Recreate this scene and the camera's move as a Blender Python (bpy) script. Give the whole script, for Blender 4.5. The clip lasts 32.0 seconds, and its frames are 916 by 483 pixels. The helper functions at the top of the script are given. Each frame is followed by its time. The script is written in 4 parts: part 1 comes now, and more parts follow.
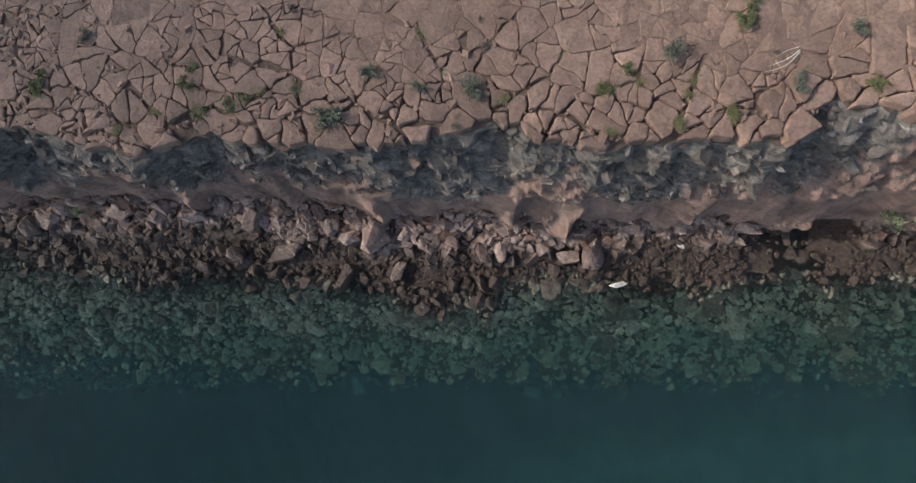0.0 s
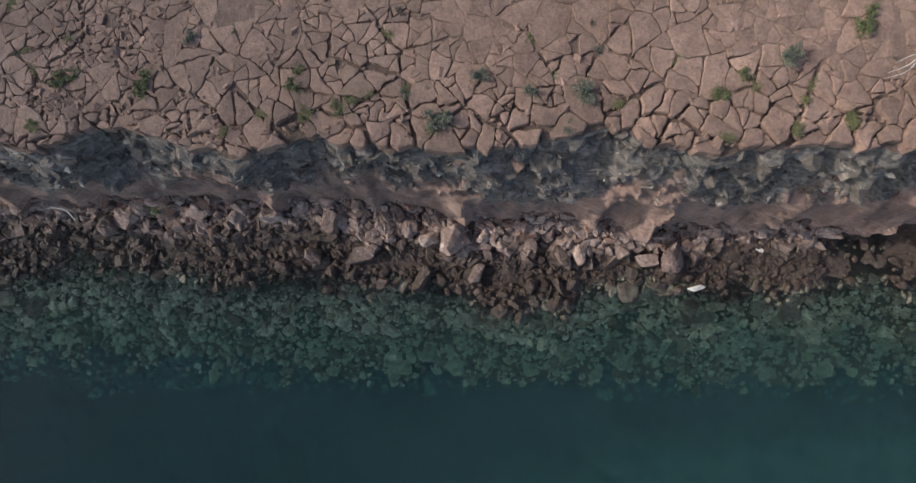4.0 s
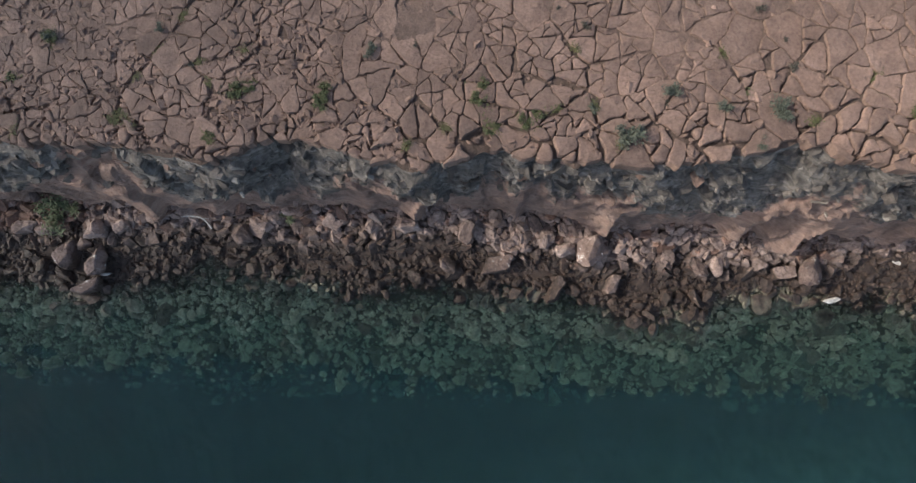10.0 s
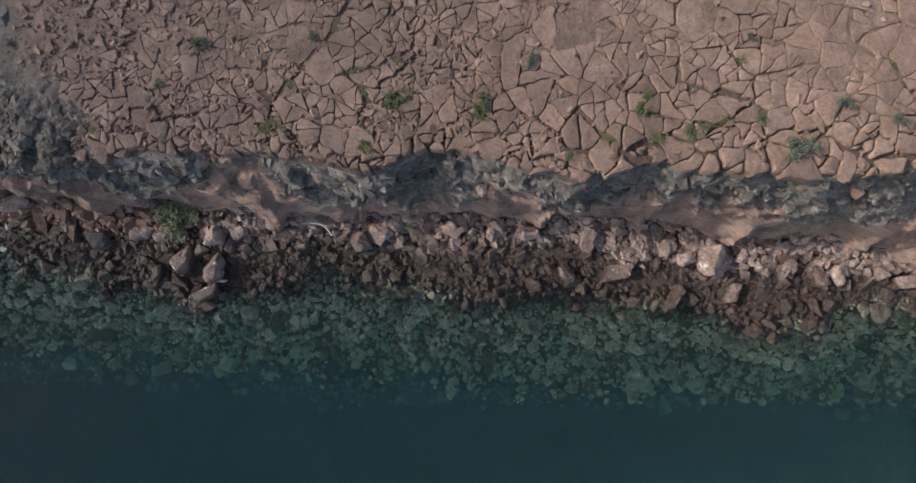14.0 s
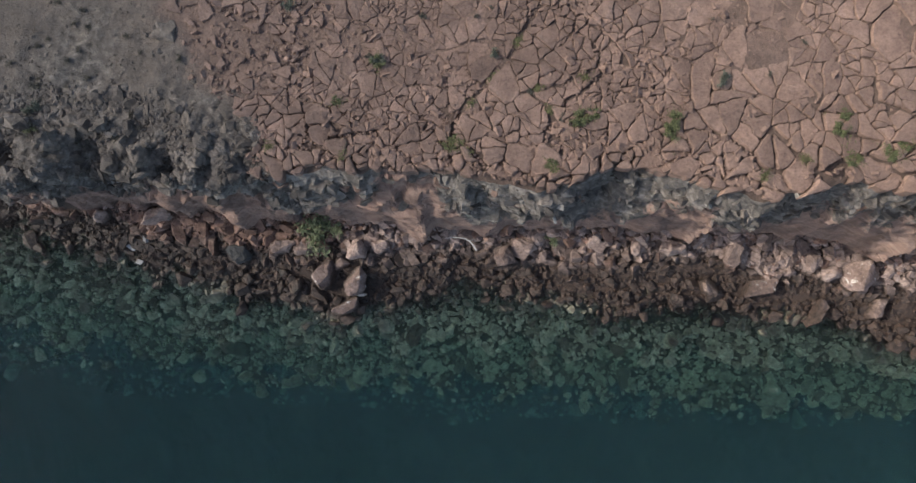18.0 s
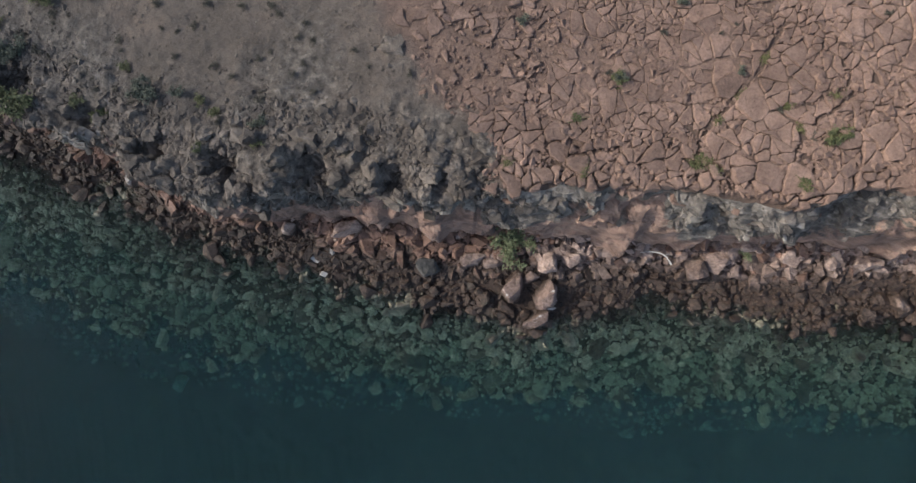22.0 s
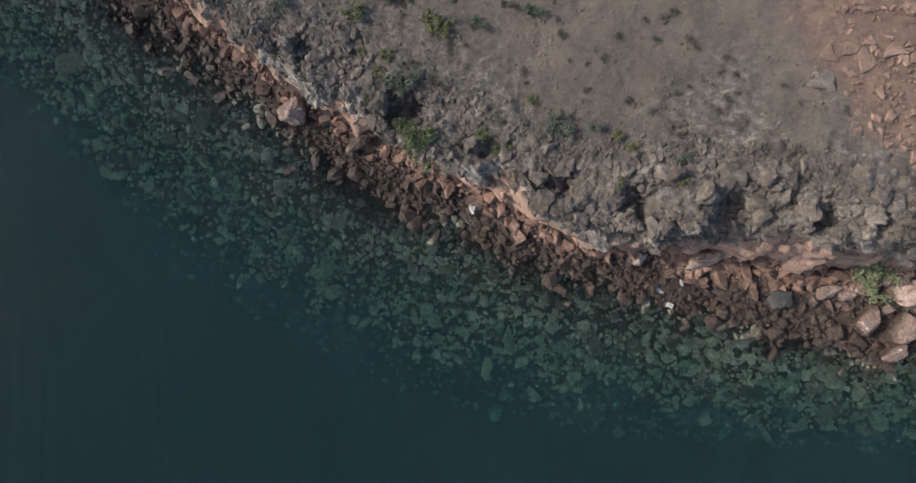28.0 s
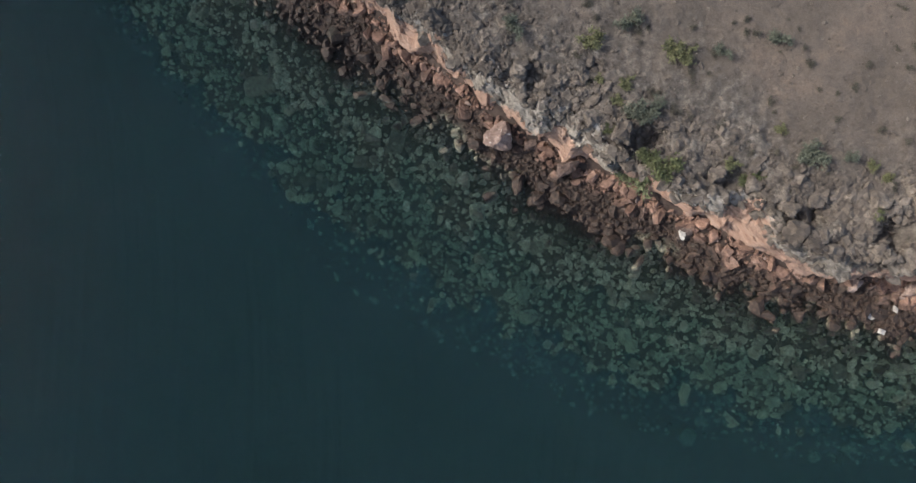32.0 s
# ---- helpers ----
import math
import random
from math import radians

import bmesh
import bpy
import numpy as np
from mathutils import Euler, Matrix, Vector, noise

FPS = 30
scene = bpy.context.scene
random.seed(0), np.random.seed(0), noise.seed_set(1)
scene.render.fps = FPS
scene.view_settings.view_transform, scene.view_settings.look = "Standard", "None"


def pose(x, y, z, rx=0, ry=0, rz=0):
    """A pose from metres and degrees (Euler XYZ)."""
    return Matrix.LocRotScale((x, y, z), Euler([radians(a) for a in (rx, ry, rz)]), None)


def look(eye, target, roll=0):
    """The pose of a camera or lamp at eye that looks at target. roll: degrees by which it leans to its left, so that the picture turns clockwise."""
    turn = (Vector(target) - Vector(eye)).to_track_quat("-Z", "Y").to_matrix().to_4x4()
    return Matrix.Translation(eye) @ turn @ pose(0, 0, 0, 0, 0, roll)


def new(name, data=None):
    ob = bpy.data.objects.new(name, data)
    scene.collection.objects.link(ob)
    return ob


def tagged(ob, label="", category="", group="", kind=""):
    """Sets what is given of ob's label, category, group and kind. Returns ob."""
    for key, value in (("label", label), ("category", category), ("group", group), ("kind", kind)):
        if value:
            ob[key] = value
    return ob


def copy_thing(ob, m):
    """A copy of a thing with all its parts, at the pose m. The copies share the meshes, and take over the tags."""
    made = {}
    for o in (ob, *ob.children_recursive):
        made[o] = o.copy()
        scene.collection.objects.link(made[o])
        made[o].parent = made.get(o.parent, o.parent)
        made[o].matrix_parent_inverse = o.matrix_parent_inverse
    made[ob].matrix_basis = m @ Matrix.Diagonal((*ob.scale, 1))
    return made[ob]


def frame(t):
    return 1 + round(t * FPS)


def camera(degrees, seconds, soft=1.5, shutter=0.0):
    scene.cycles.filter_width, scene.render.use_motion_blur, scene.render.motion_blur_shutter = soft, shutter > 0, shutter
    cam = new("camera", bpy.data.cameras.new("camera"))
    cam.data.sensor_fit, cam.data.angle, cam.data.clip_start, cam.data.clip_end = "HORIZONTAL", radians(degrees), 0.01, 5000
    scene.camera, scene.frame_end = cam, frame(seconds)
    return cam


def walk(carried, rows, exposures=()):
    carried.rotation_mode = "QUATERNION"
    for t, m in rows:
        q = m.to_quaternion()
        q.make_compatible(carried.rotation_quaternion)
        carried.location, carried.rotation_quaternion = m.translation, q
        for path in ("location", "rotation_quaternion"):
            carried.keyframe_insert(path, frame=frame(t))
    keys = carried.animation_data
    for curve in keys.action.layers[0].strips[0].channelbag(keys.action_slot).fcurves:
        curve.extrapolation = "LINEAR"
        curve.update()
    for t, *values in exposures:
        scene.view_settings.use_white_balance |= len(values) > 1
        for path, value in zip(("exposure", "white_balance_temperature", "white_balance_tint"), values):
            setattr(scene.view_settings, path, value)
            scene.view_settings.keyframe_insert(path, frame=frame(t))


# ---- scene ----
cam = camera(73.0, 32.0, soft=1.5)
METRES, EYE, TILT, LEAN, TURN = 70.0, 35.5, -83.2, 1.15, 0.0
ROWS = [
    (0.0, 0.0, 0.0, 0.0, 0.0, 0.0, -0.0),
    (0.5, -0.0038, 0.0, -0.0001, -0.01, -0.02, -0.06),
    (1.0, -0.0103, 0.0, -0.0, -0.0, -0.05, -0.12),
    (1.5, -0.0184, -0.0001, 0.0003, 0.02, -0.08, -0.15),
    (2.0, -0.0272, -0.0002, 0.0006, 0.03, -0.1, -0.18),
    (2.5, -0.036, -0.0002, 0.001, 0.04, -0.11, -0.23),
    (3.0, -0.0448, -0.0002, 0.0016, 0.05, -0.12, -0.27),
    (3.5, -0.0535, -0.0002, 0.0022, 0.08, -0.14, -0.32),
    (5.5, -0.0886, -0.0002, 0.0048, 0.11, -0.12, -0.46),
    (6.0, -0.0973, -0.0003, 0.0056, 0.1, -0.15, -0.5),
    (6.5, -0.106, -0.0004, 0.0062, 0.11, -0.15, -0.55),
    (7.0, -0.1148, -0.0003, 0.0071, 0.13, -0.19, -0.6),
    (7.5, -0.124, -0.0003, 0.0077, 0.12, -0.16, -0.59),
    (8.0, -0.1331, -0.0005, 0.0084, 0.15, -0.21, -0.63),
    (8.5, -0.1425, -0.0006, 0.009, 0.13, -0.19, -0.65),
    (9.0, -0.1518, -0.0008, 0.01, 0.13, -0.25, -0.67),
    (9.5, -0.1615, -0.0007, 0.0101, 0.12, -0.19, -0.7),
    (10.0, -0.1715, -0.0005, 0.0107, 0.12, -0.22, -0.73),
    (10.5, -0.1822, -0.0004, 0.0113, 0.13, -0.22, -0.79),
    (11.0, -0.1934, -0.0003, 0.0118, 0.11, -0.23, -0.82),
    (11.5, -0.2052, -0.0002, 0.0124, 0.11, -0.23, -0.83),
    (12.0, -0.2172, 0.0, 0.013, 0.12, -0.25, -0.87),
    (12.5, -0.2298, 0.0002, 0.0133, 0.09, -0.2, -0.89),
    (13.0, -0.2426, 0.0002, 0.0142, 0.08, -0.25, -0.9),
    (13.5, -0.2557, 0.0003, 0.0148, 0.07, -0.23, -0.93),
    (14.0, -0.2691, 0.0004, 0.0156, 0.05, -0.21, -0.95),
    (14.5, -0.2824, 0.0005, 0.0167, 0.05, -0.25, -0.97),
    (16.5, -0.3386, 0.0013, 0.0219, -0.01, -0.31, -1.04),
    (17.0, -0.3539, 0.0016, 0.0233, -0.03, -0.31, -1.05),
    (17.5, -0.3698, 0.0019, 0.0245, -0.06, -0.28, -1.08),
    (18.0, -0.3859, 0.0022, 0.0257, -0.07, -0.28, -1.11),
    (18.5, -0.4021, 0.0024, 0.027, -0.07, -0.31, -1.16),
    (19.0, -0.4185, 0.0027, 0.0281, -0.1, -0.31, -1.17),
    (19.5, -0.4354, 0.0031, 0.0293, -0.15, -0.31, -1.23),
    (20.0, -0.4536, 0.0034, 0.0303, -0.16, -0.33, -1.27),
    (20.5, -0.4738, 0.0039, 0.0314, -0.2, -0.35, -1.3),
    (21.0, -0.4956, 0.0043, 0.0328, -0.22, -0.41, -1.33),
    (21.5, -0.5186, 0.0049, 0.0336, -0.24, -0.39, -1.36),
    (22.0, -0.5422, 0.0054, 0.035, -0.24, -0.48, -1.39),
    (22.5, -0.566, 0.0061, 0.0362, -0.25, -0.51, -1.44),
    (23.0, -0.5899, 0.007, 0.0379, -0.27, -0.56, -1.44),
    (23.5, -0.6137, 0.0077, 0.0395, -0.26, -0.61, -1.48),
    (24.0, -0.6373, 0.0084, 0.0413, -0.27, -0.64, -1.49),
    (24.5, -0.6613, 0.0092, 0.043, -0.29, -0.67, -1.52),
    (25.0, -0.6851, 0.0099, 0.0453, -0.29, -0.78, -1.51),
    (25.5, -0.7092, 0.0105, 0.0474, -0.28, -0.83, -1.53),
    (27.5, -0.8046, 0.0134, 0.0538, -0.34, -0.82, -1.65),
    (28.0, -0.8285, 0.0141, 0.0552, -0.35, -0.8, -1.66),
    (28.5, -0.8519, 0.0148, 0.0571, -0.35, -0.82, -1.69),
    (29.0, -0.8743, 0.0156, 0.0595, -0.35, -0.87, -1.67),
    (29.5, -0.896, 0.0163, 0.0619, -0.35, -0.92, -1.69),
    (30.0, -0.9174, 0.017, 0.0644, -0.37, -0.95, -1.69),
    (30.5, -0.9385, 0.0175, 0.0674, -0.35, -1.04, -1.71),
    (31.0, -0.96, 0.0181, 0.0695, -0.36, -1.03, -1.73),
    (31.5, -0.981, 0.0187, 0.0717, -0.28, -1.07, -1.67),
    (32.0, -0.9968, 0.0192, 0.0732, -0.12, -0.98, -1.58),
]
EXPOSURES = [(0.0, 0.65, 6480, 6), (32.0, 0.65, 6480, 6)]
walk(cam, [(t, pose(0, 0, EYE, TILT, LEAN, TURN) @ pose(METRES * x, METRES * y, METRES * z, 90 + pitch, roll, yaw)) for t, x, y, z, yaw, pitch, roll in ROWS], EXPOSURES)

# depth, what the slice lets through, what it scatters, how much
WATER_SLICES = [(0.3, (0.91, 0.96, 0.93), (0.2, 0.3, 0.255), 0.07), (1.1, (0.83, 0.93, 0.9), (0.185, 0.285, 0.27), 0.175), (2.3, (0.54, 0.77, 0.79), (0.185, 0.28, 0.325), 0.37)]

# ---- world, sun ----
SUN_TO = Vector((-0.96, 0.085, 0.74)).normalized()
world = bpy.data.worlds.new("sky")
scene.world = world
world.use_nodes = True
wn = world.node_tree
sky = wn.nodes.new("ShaderNodeTexSky")
sky.sky_type, sky.sun_disc = "NISHITA", False
sky.dust_density = 2.6
sky.sun_elevation = math.asin(SUN_TO.z)
sky.sun_rotation = math.atan2(SUN_TO.x, SUN_TO.y)
wn.links.new(sky.outputs[0], wn.nodes["Background"].inputs[0])
wn.nodes["Background"].inputs[1].default_value = 0.15
sun_data = bpy.data.lights.new("sun", "SUN")
sun_data.energy, sun_data.angle, sun_data.color = 2.0, radians(0.6), (1.0, 0.96, 0.91)
sun = new("sun", sun_data)
sun.matrix_world = look(SUN_TO * 200, (0, 0, 0))

# ---- numeric helpers ----


def lattice(i, j, seed):
    h = np.sin(i * 127.1 + j * 311.7 + seed * 74.7) * 43758.5453
    return h - np.floor(h)


def vnoise(x, y, seed=0):
    """Smooth value noise, -1 to 1."""
    x, y = np.asarray(x, float), np.asarray(y, float)
    i, j = np.floor(x), np.floor(y)
    u, v = x - i, y - j
    u, v = u * u * (3 - 2 * u), v * v * (3 - 2 * v)
    a, b = lattice(i, j, seed), lattice(i + 1, j, seed)
    c, d = lattice(i, j + 1, seed), lattice(i + 1, j + 1, seed)
    return 2 * ((a * (1 - u) + b * u) * (1 - v) + (c * (1 - u) + d * u) * v) - 1


def fbm(x, y, octaves=4, seed=0):
    out, amp = 0, 1.0
    for o in range(octaves):
        out = out + amp * vnoise(np.asarray(x) * 2**o, np.asarray(y) * 2**o, seed + o)
        amp *= 0.5
    return out


def chips(x, y, seed=0):
    """Stepped cellular relief, 0 to 1: flat-topped blocks with sharp borders."""
    x, y = np.asarray(x, float), np.asarray(y, float)
    i0, j0 = np.floor(x), np.floor(y)
    best, value = np.full(np.broadcast(x, y).shape, 9.0), 0
    for di in (-1, 0, 1):
        for dj in (-1, 0, 1):
            i, j = i0 + di, j0 + dj
            d = (i + lattice(i, j, seed) - x) ** 2 + (j + lattice(i, j, seed + 5) - y) ** 2
            value = np.where(d < best, lattice(i, j, seed + 9), value)
            best = np.minimum(best, d)
    return value


def curve(points):
    xs, ys = np.array(points, float).T
    return lambda x: np.interp(x, xs, ys)


# ---- the plan: coast lines as y over x ----
base_line = curve([(-2600, 1900), (-120, 58), (-90, 33.5), (-77, 23.2), (-73, 19.9), (-70, 17.6), (-67.6, 15.6), (-65, 14.4), (-63, 13.3), (-61.4, 12.6), (-59.2, 11.2), (-56.5, 10.3), (-53.6, 8.6), (-51, 7.3), (-48.7, 7.5), (-45, 7.4), (-40, 7.0), (-36, 7.0), (-33, 6.8), (-31, 6.2), (-26, 6.3), (-21, 6.5), (-12.5, 6.4), (-8, 6.2), (-4.5, 5.5), (2, 5.4), (8, 5.1), (14, 5.1), (20, 5.3), (25, 5.7), (60, 7), (2600, 160)])
lip_line = curve([(-2600, 1899.5), (-120, 57.5), (-90, 33), (-76, 22.3), (-73.2, 20.4), (-71.3, 18.9), (-69.5, 17.3), (-68.2, 16.8), (-66.8, 15.8), (-65.3, 15.1), (-63.8, 13.9), (-62.4, 12.6), (-59.9, 11.5), (-58.5, 10.6), (-55.9, 10.2), (-54.8, 8.9), (-53.3, 8.3), (-51.5, 7.9), (-49, 7.7), (-46.5, 8.1), (-44.5, 8.3), (-41.5, 7.6), (-39, 7.6), (-34, 8.1), (-29, 8.1), (-25, 7.4), (-22.6, 7.2), (-20.8, 8.4), (-18.5, 7.7), (-15, 6.8), (-12.8, 6.9), (-11.2, 7.4), (-9, 7.0), (-4, 6.8), (-1.5, 6.9), (1.5, 7.6), (3.4, 6.6), (5.2, 6.4), (6.4, 6.6), (7.8, 6.7), (11.6, 6.5), (12.6, 6.7), (13.2, 7.8), (15, 7.5), (17, 7.2), (25, 7.4), (60, 9), (2600, 161)])
water_line = curve([(-2600, 1895), (-120, 54), (-90, 29.8), (-80.5, 22.5), (-76, 19.3), (-73, 17.5), (-69.5, 14.5), (-66, 12.1), (-62, 10.4), (-57.2, 8.5), (-55.4, 6.6), (-50.2, 6.1), (-46, 4.5), (-41, 3.2), (-38, 3.2), (-34.4, 1.5), (-31, 2.7), (-27.6, 3.7), (-24, 3.2), (-20, 2.1), (-16, 2.7), (-13, 3.2), (-10.5, 2), (-6, 2), (-3.7, 1), (1, 0.8), (4.2, 2.5), (8.5, 2), (11.5, 2.5), (14, 1.7), (18, 3.1), (21, 2.2), (25, 2.9), (60, 4), (2600, 157)])
shelf_line = curve([(-2600, 1885), (-120, 44), (-93, 24), (-86, 15.5), (-80, 10.3), (-73, 5.5), (-65.5, 1.8), (-58, -0.5), (-48, -2.5), (-36, -3.4), (-10, -4), (26, -3.8), (60, -3), (2600, 150)])
grey_line = curve([(-50, -36.2), (7.7, -36.6), (10, -36.8), (11.5, -38.0), (13.7, -39.8), (15.3, -41.5), (17.3, -42.1), (40, -48), (3000, -60)])  # x over y


def plateau(x):
    return 12.0 + 0.091 * np.clip(x, -92, 45)


def greyness(x, y):
    return np.clip((grey_line(y) + 0.9 * fbm(x * 0.5, np.asarray(y) * 0.5, 4, 3) - x) / 1.6 + 0.5, 0, 1)


HOLLOWS = ((-61.2, 13.6, 0.8, 1.1), (-49.8, 9.0, 1.0, 1.3), (-45.4, 9.0, 0.9, 1.2), (-53.6, 9.9, 0.7, 0.7), (-41.4, 8.6, 0.8, 0.8), (-57.0, 11.6, 0.6, 0.7), (-66.5, 17.0, 0.6, 0.6))  # x, y, radius, depth


def filled(x, y):
    """Where grit and dust fill the joints: 0 to 1."""
    d = np.asarray(y) - lip_line(x)
    return np.clip(1.1 * np.clip((np.asarray(x) + 14) / 12, 0.12, 1) * np.clip((d - 1.8) / 2.6, 0, 1) + np.clip((np.asarray(x) + 30) / 30, 0.35, 0.75) * fbm(x * 0.22, np.asarray(y) * 0.22, 3, 13) * np.clip((d - 0.8) / 2, 0, 1), 0, 1)


def ground_z(x, y):
    """The plateau's surface."""
    d = np.asarray(y) - lip_line(x)
    g = greyness(x, y)
    near = np.exp(-np.maximum(d, 0) / 2.2)
    z = plateau(x) - 0.35 * np.exp(-np.maximum(d, 0) / 0.7) + 0.07 * fbm(x * 0.4, np.asarray(y) * 0.4, 4, 11)
    rough = 0.55 * near + 0.05
    knobs = chips(x * 1.5 + 0.4 * vnoise(x * 2, y * 2, 8), y * 1.5 + 0.4 * vnoise(x * 2, y * 2, 9), 21)
    fine = chips(x * 3.3 + 0.5 * vnoise(x * 3, y * 3, 18), y * 3.3 + 0.5 * vnoise(x * 3, y * 3, 19), 22)
    z = z + g * (rough * (fbm(x * 1.1, y * 1.1, 5, 17) + 0.7 * knobs - 0.35) + (0.05 + 0.16 * near) * (fine - 0.5))
    # joints are deep by the lip, and filled with grit on the smooth stone further in
    fill = filled(x, y)
    joint = 0.22 * np.exp(-np.maximum(d, 0) / 1.8) + 0.11 - 0.115 * fill
    joint = joint + (0.05 - 0.025 * fill) * np.clip(d - 1.0, 0, 1) * fbm(x * 1.4, np.asarray(y) * 1.4, 3, 14)
    for hx, hy, wide, deep in HOLLOWS:
        r = np.hypot(np.asarray(x) - hx + 0.3 * vnoise(x * 1.3, y * 1.3, 24), np.asarray(y) - hy) / wide
        z = z - deep * np.exp(-(r**4))
    return z - (1 - g) * joint


def sandy(x, y):
    """The pale sandy rise off the eastern shore."""
    return np.exp(-(((x - 26) / 25) ** 2) - ((y + 14.5) / 7.0) ** 2)


def shore_z(x, y):
    """Rubble slope, shallows, shelf and deep floor."""
    b, w, s = base_line(x), water_line(x), shelf_line(x)
    y = np.asarray(y)
    w = w + 0.4 * fbm(x * 0.8, y * 0.5, 3, 33)
    up = np.clip((y - w) / np.maximum(b - w, 0.3), 0, 1.2)
    down = np.clip((w - y) / np.maximum(w - s, 0.5), 0, 1)
    deep = np.maximum(s - y, 0)
    z = (1.25 + 0.2 * np.clip((-46 - x) / 8, 0, 1)) * up**1.2 - 2.8 * down - 9.0 * (1 - np.exp(-deep / 12.0))
    z = z + 4.2 * sandy(x, y)
    bare = np.exp(-(((x - 18.5) / 3.0) ** 4)) * np.clip((y - 1.5) / 1.5, 0, 1)
    z = z - bare * np.maximum(z + 0.1, 0) * 0.9
    return z + 0.13 * fbm(x * 0.9, y * 0.9, 4, 31) * 1.3


# ---- materials ----
def material(name):
    m = bpy.data.materials.new(name)
    m.use_nodes = True
    m.node_tree.nodes["Principled BSDF"].inputs["Diffuse Roughness"].default_value = 1.0
    return m, m.node_tree, m.node_tree.nodes["Principled BSDF"]


def node(tree, kind, **values):
    n = tree.nodes.new("ShaderNode" + kind)
    for key, value in values.items():
        n.inputs[key].default_value = value
    return n


def coords(tree):
    return tree.nodes.new("ShaderNodeNewGeometry").outputs["Position"]


def noise_tex(tree, scale, detail=6.0, rough=0.6, warp=0.0):
    n = node(tree, "TexNoise", Scale=scale, Detail=detail, Roughness=rough, Distortion=warp)
    tree.links.new(coords(tree), n.inputs["Vector"])
    return n.outputs["Fac"]


def ramp(tree, fac, stops):
    n = tree.nodes.new("ShaderNodeValToRGB")
    for k, (pos, col) in enumerate(stops):
        e = n.color_ramp.elements[k] if k < 2 else n.color_ramp.elements.new(pos)
        e.position, e.color = pos, (*col, 1) if len(col) == 3 else col
    tree.links.new(fac, n.inputs[0])
    return n.outputs[0]


def mixed(tree, fac, a, b, blend="MIX"):
    n = tree.nodes.new("ShaderNodeMix")
    n.data_type, n.blend_type = "RGBA", blend
    for sock, v in ((n.inputs[0], fac), (n.inputs[6], a), (n.inputs[7], b)):
        if hasattr(v, "is_output"):
            tree.links.new(v, sock)
        else:
            sock.default_value = v if not isinstance(v, tuple) else (*v, 1)
    return n.outputs[2]


def math_node(tree, op, a, b=0.0, clamp=False):
    n = tree.nodes.new("ShaderNodeMath")
    n.operation, n.use_clamp = op, clamp
    for k, v in enumerate((a, b)):
        if hasattr(v, "is_output"):
            tree.links.new(v, n.inputs[k])
        else:
            n.inputs[k].default_value = v
    return n.outputs[0]


def bump(tree, bsdf, *layers):
    normal = None
    for fac, strength, distance in layers:
        n = node(tree, "Bump", Strength=strength, Distance=distance)
        tree.links.new(fac, n.inputs["Height"])
        if normal:
            tree.links.new(normal, n.inputs["Normal"])
        normal = n.outputs[0]
    tree.links.new(normal, bsdf.inputs["Normal"])


def tone(tree):
    """A random value for each loose piece."""
    a = tree.nodes.new("ShaderNodeNewGeometry").outputs["Random Per Island"]
    b = tree.nodes.new("ShaderNodeObjectInfo").outputs["Random"]
    return math_node(tree, "FRACT", math_node(tree, "ADD", a, b))


def height(tree):
    sep = tree.nodes.new("ShaderNodeSeparateXYZ")
    tree.links.new(coords(tree), sep.inputs[0])
    return sep.outputs[2]


def tide(tree, colour, shade=1.0):
    """Brown weed and wet rock below the high-tide mark, green-grey growth below the water."""
    z = math_node(tree, "ADD", math_node(tree, "ADD", height(tree), math_node(tree, "MULTIPLY", math_node(tree, "SUBTRACT", noise_tex(tree, 0.16, 2), 0.5), 1.3)), math_node(tree, "MULTIPLY", noise_tex(tree, 1.3, 5), 0.7))
    wet = math_node(tree, "SUBTRACT", 1.0, math_node(tree, "MULTIPLY", math_node(tree, "SUBTRACT", z, 1.18), 2.2, True), True)
    weed = ramp(tree, noise_tex(tree, 5.0, 6), [(0.3, (0.031, 0.0205, 0.016)), (0.72, (0.096, 0.061, 0.046))])
    out = mixed(tree, wet, colour, weed)
    low = math_node(tree, "MULTIPLY", math_node(tree, "SUBTRACT", 0.45, z), 1.7, True)
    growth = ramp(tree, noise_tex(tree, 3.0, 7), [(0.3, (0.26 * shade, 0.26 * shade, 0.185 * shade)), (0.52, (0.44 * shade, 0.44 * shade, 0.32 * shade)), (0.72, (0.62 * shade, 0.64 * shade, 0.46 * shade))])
    return mixed(tree, low, out, growth), wet


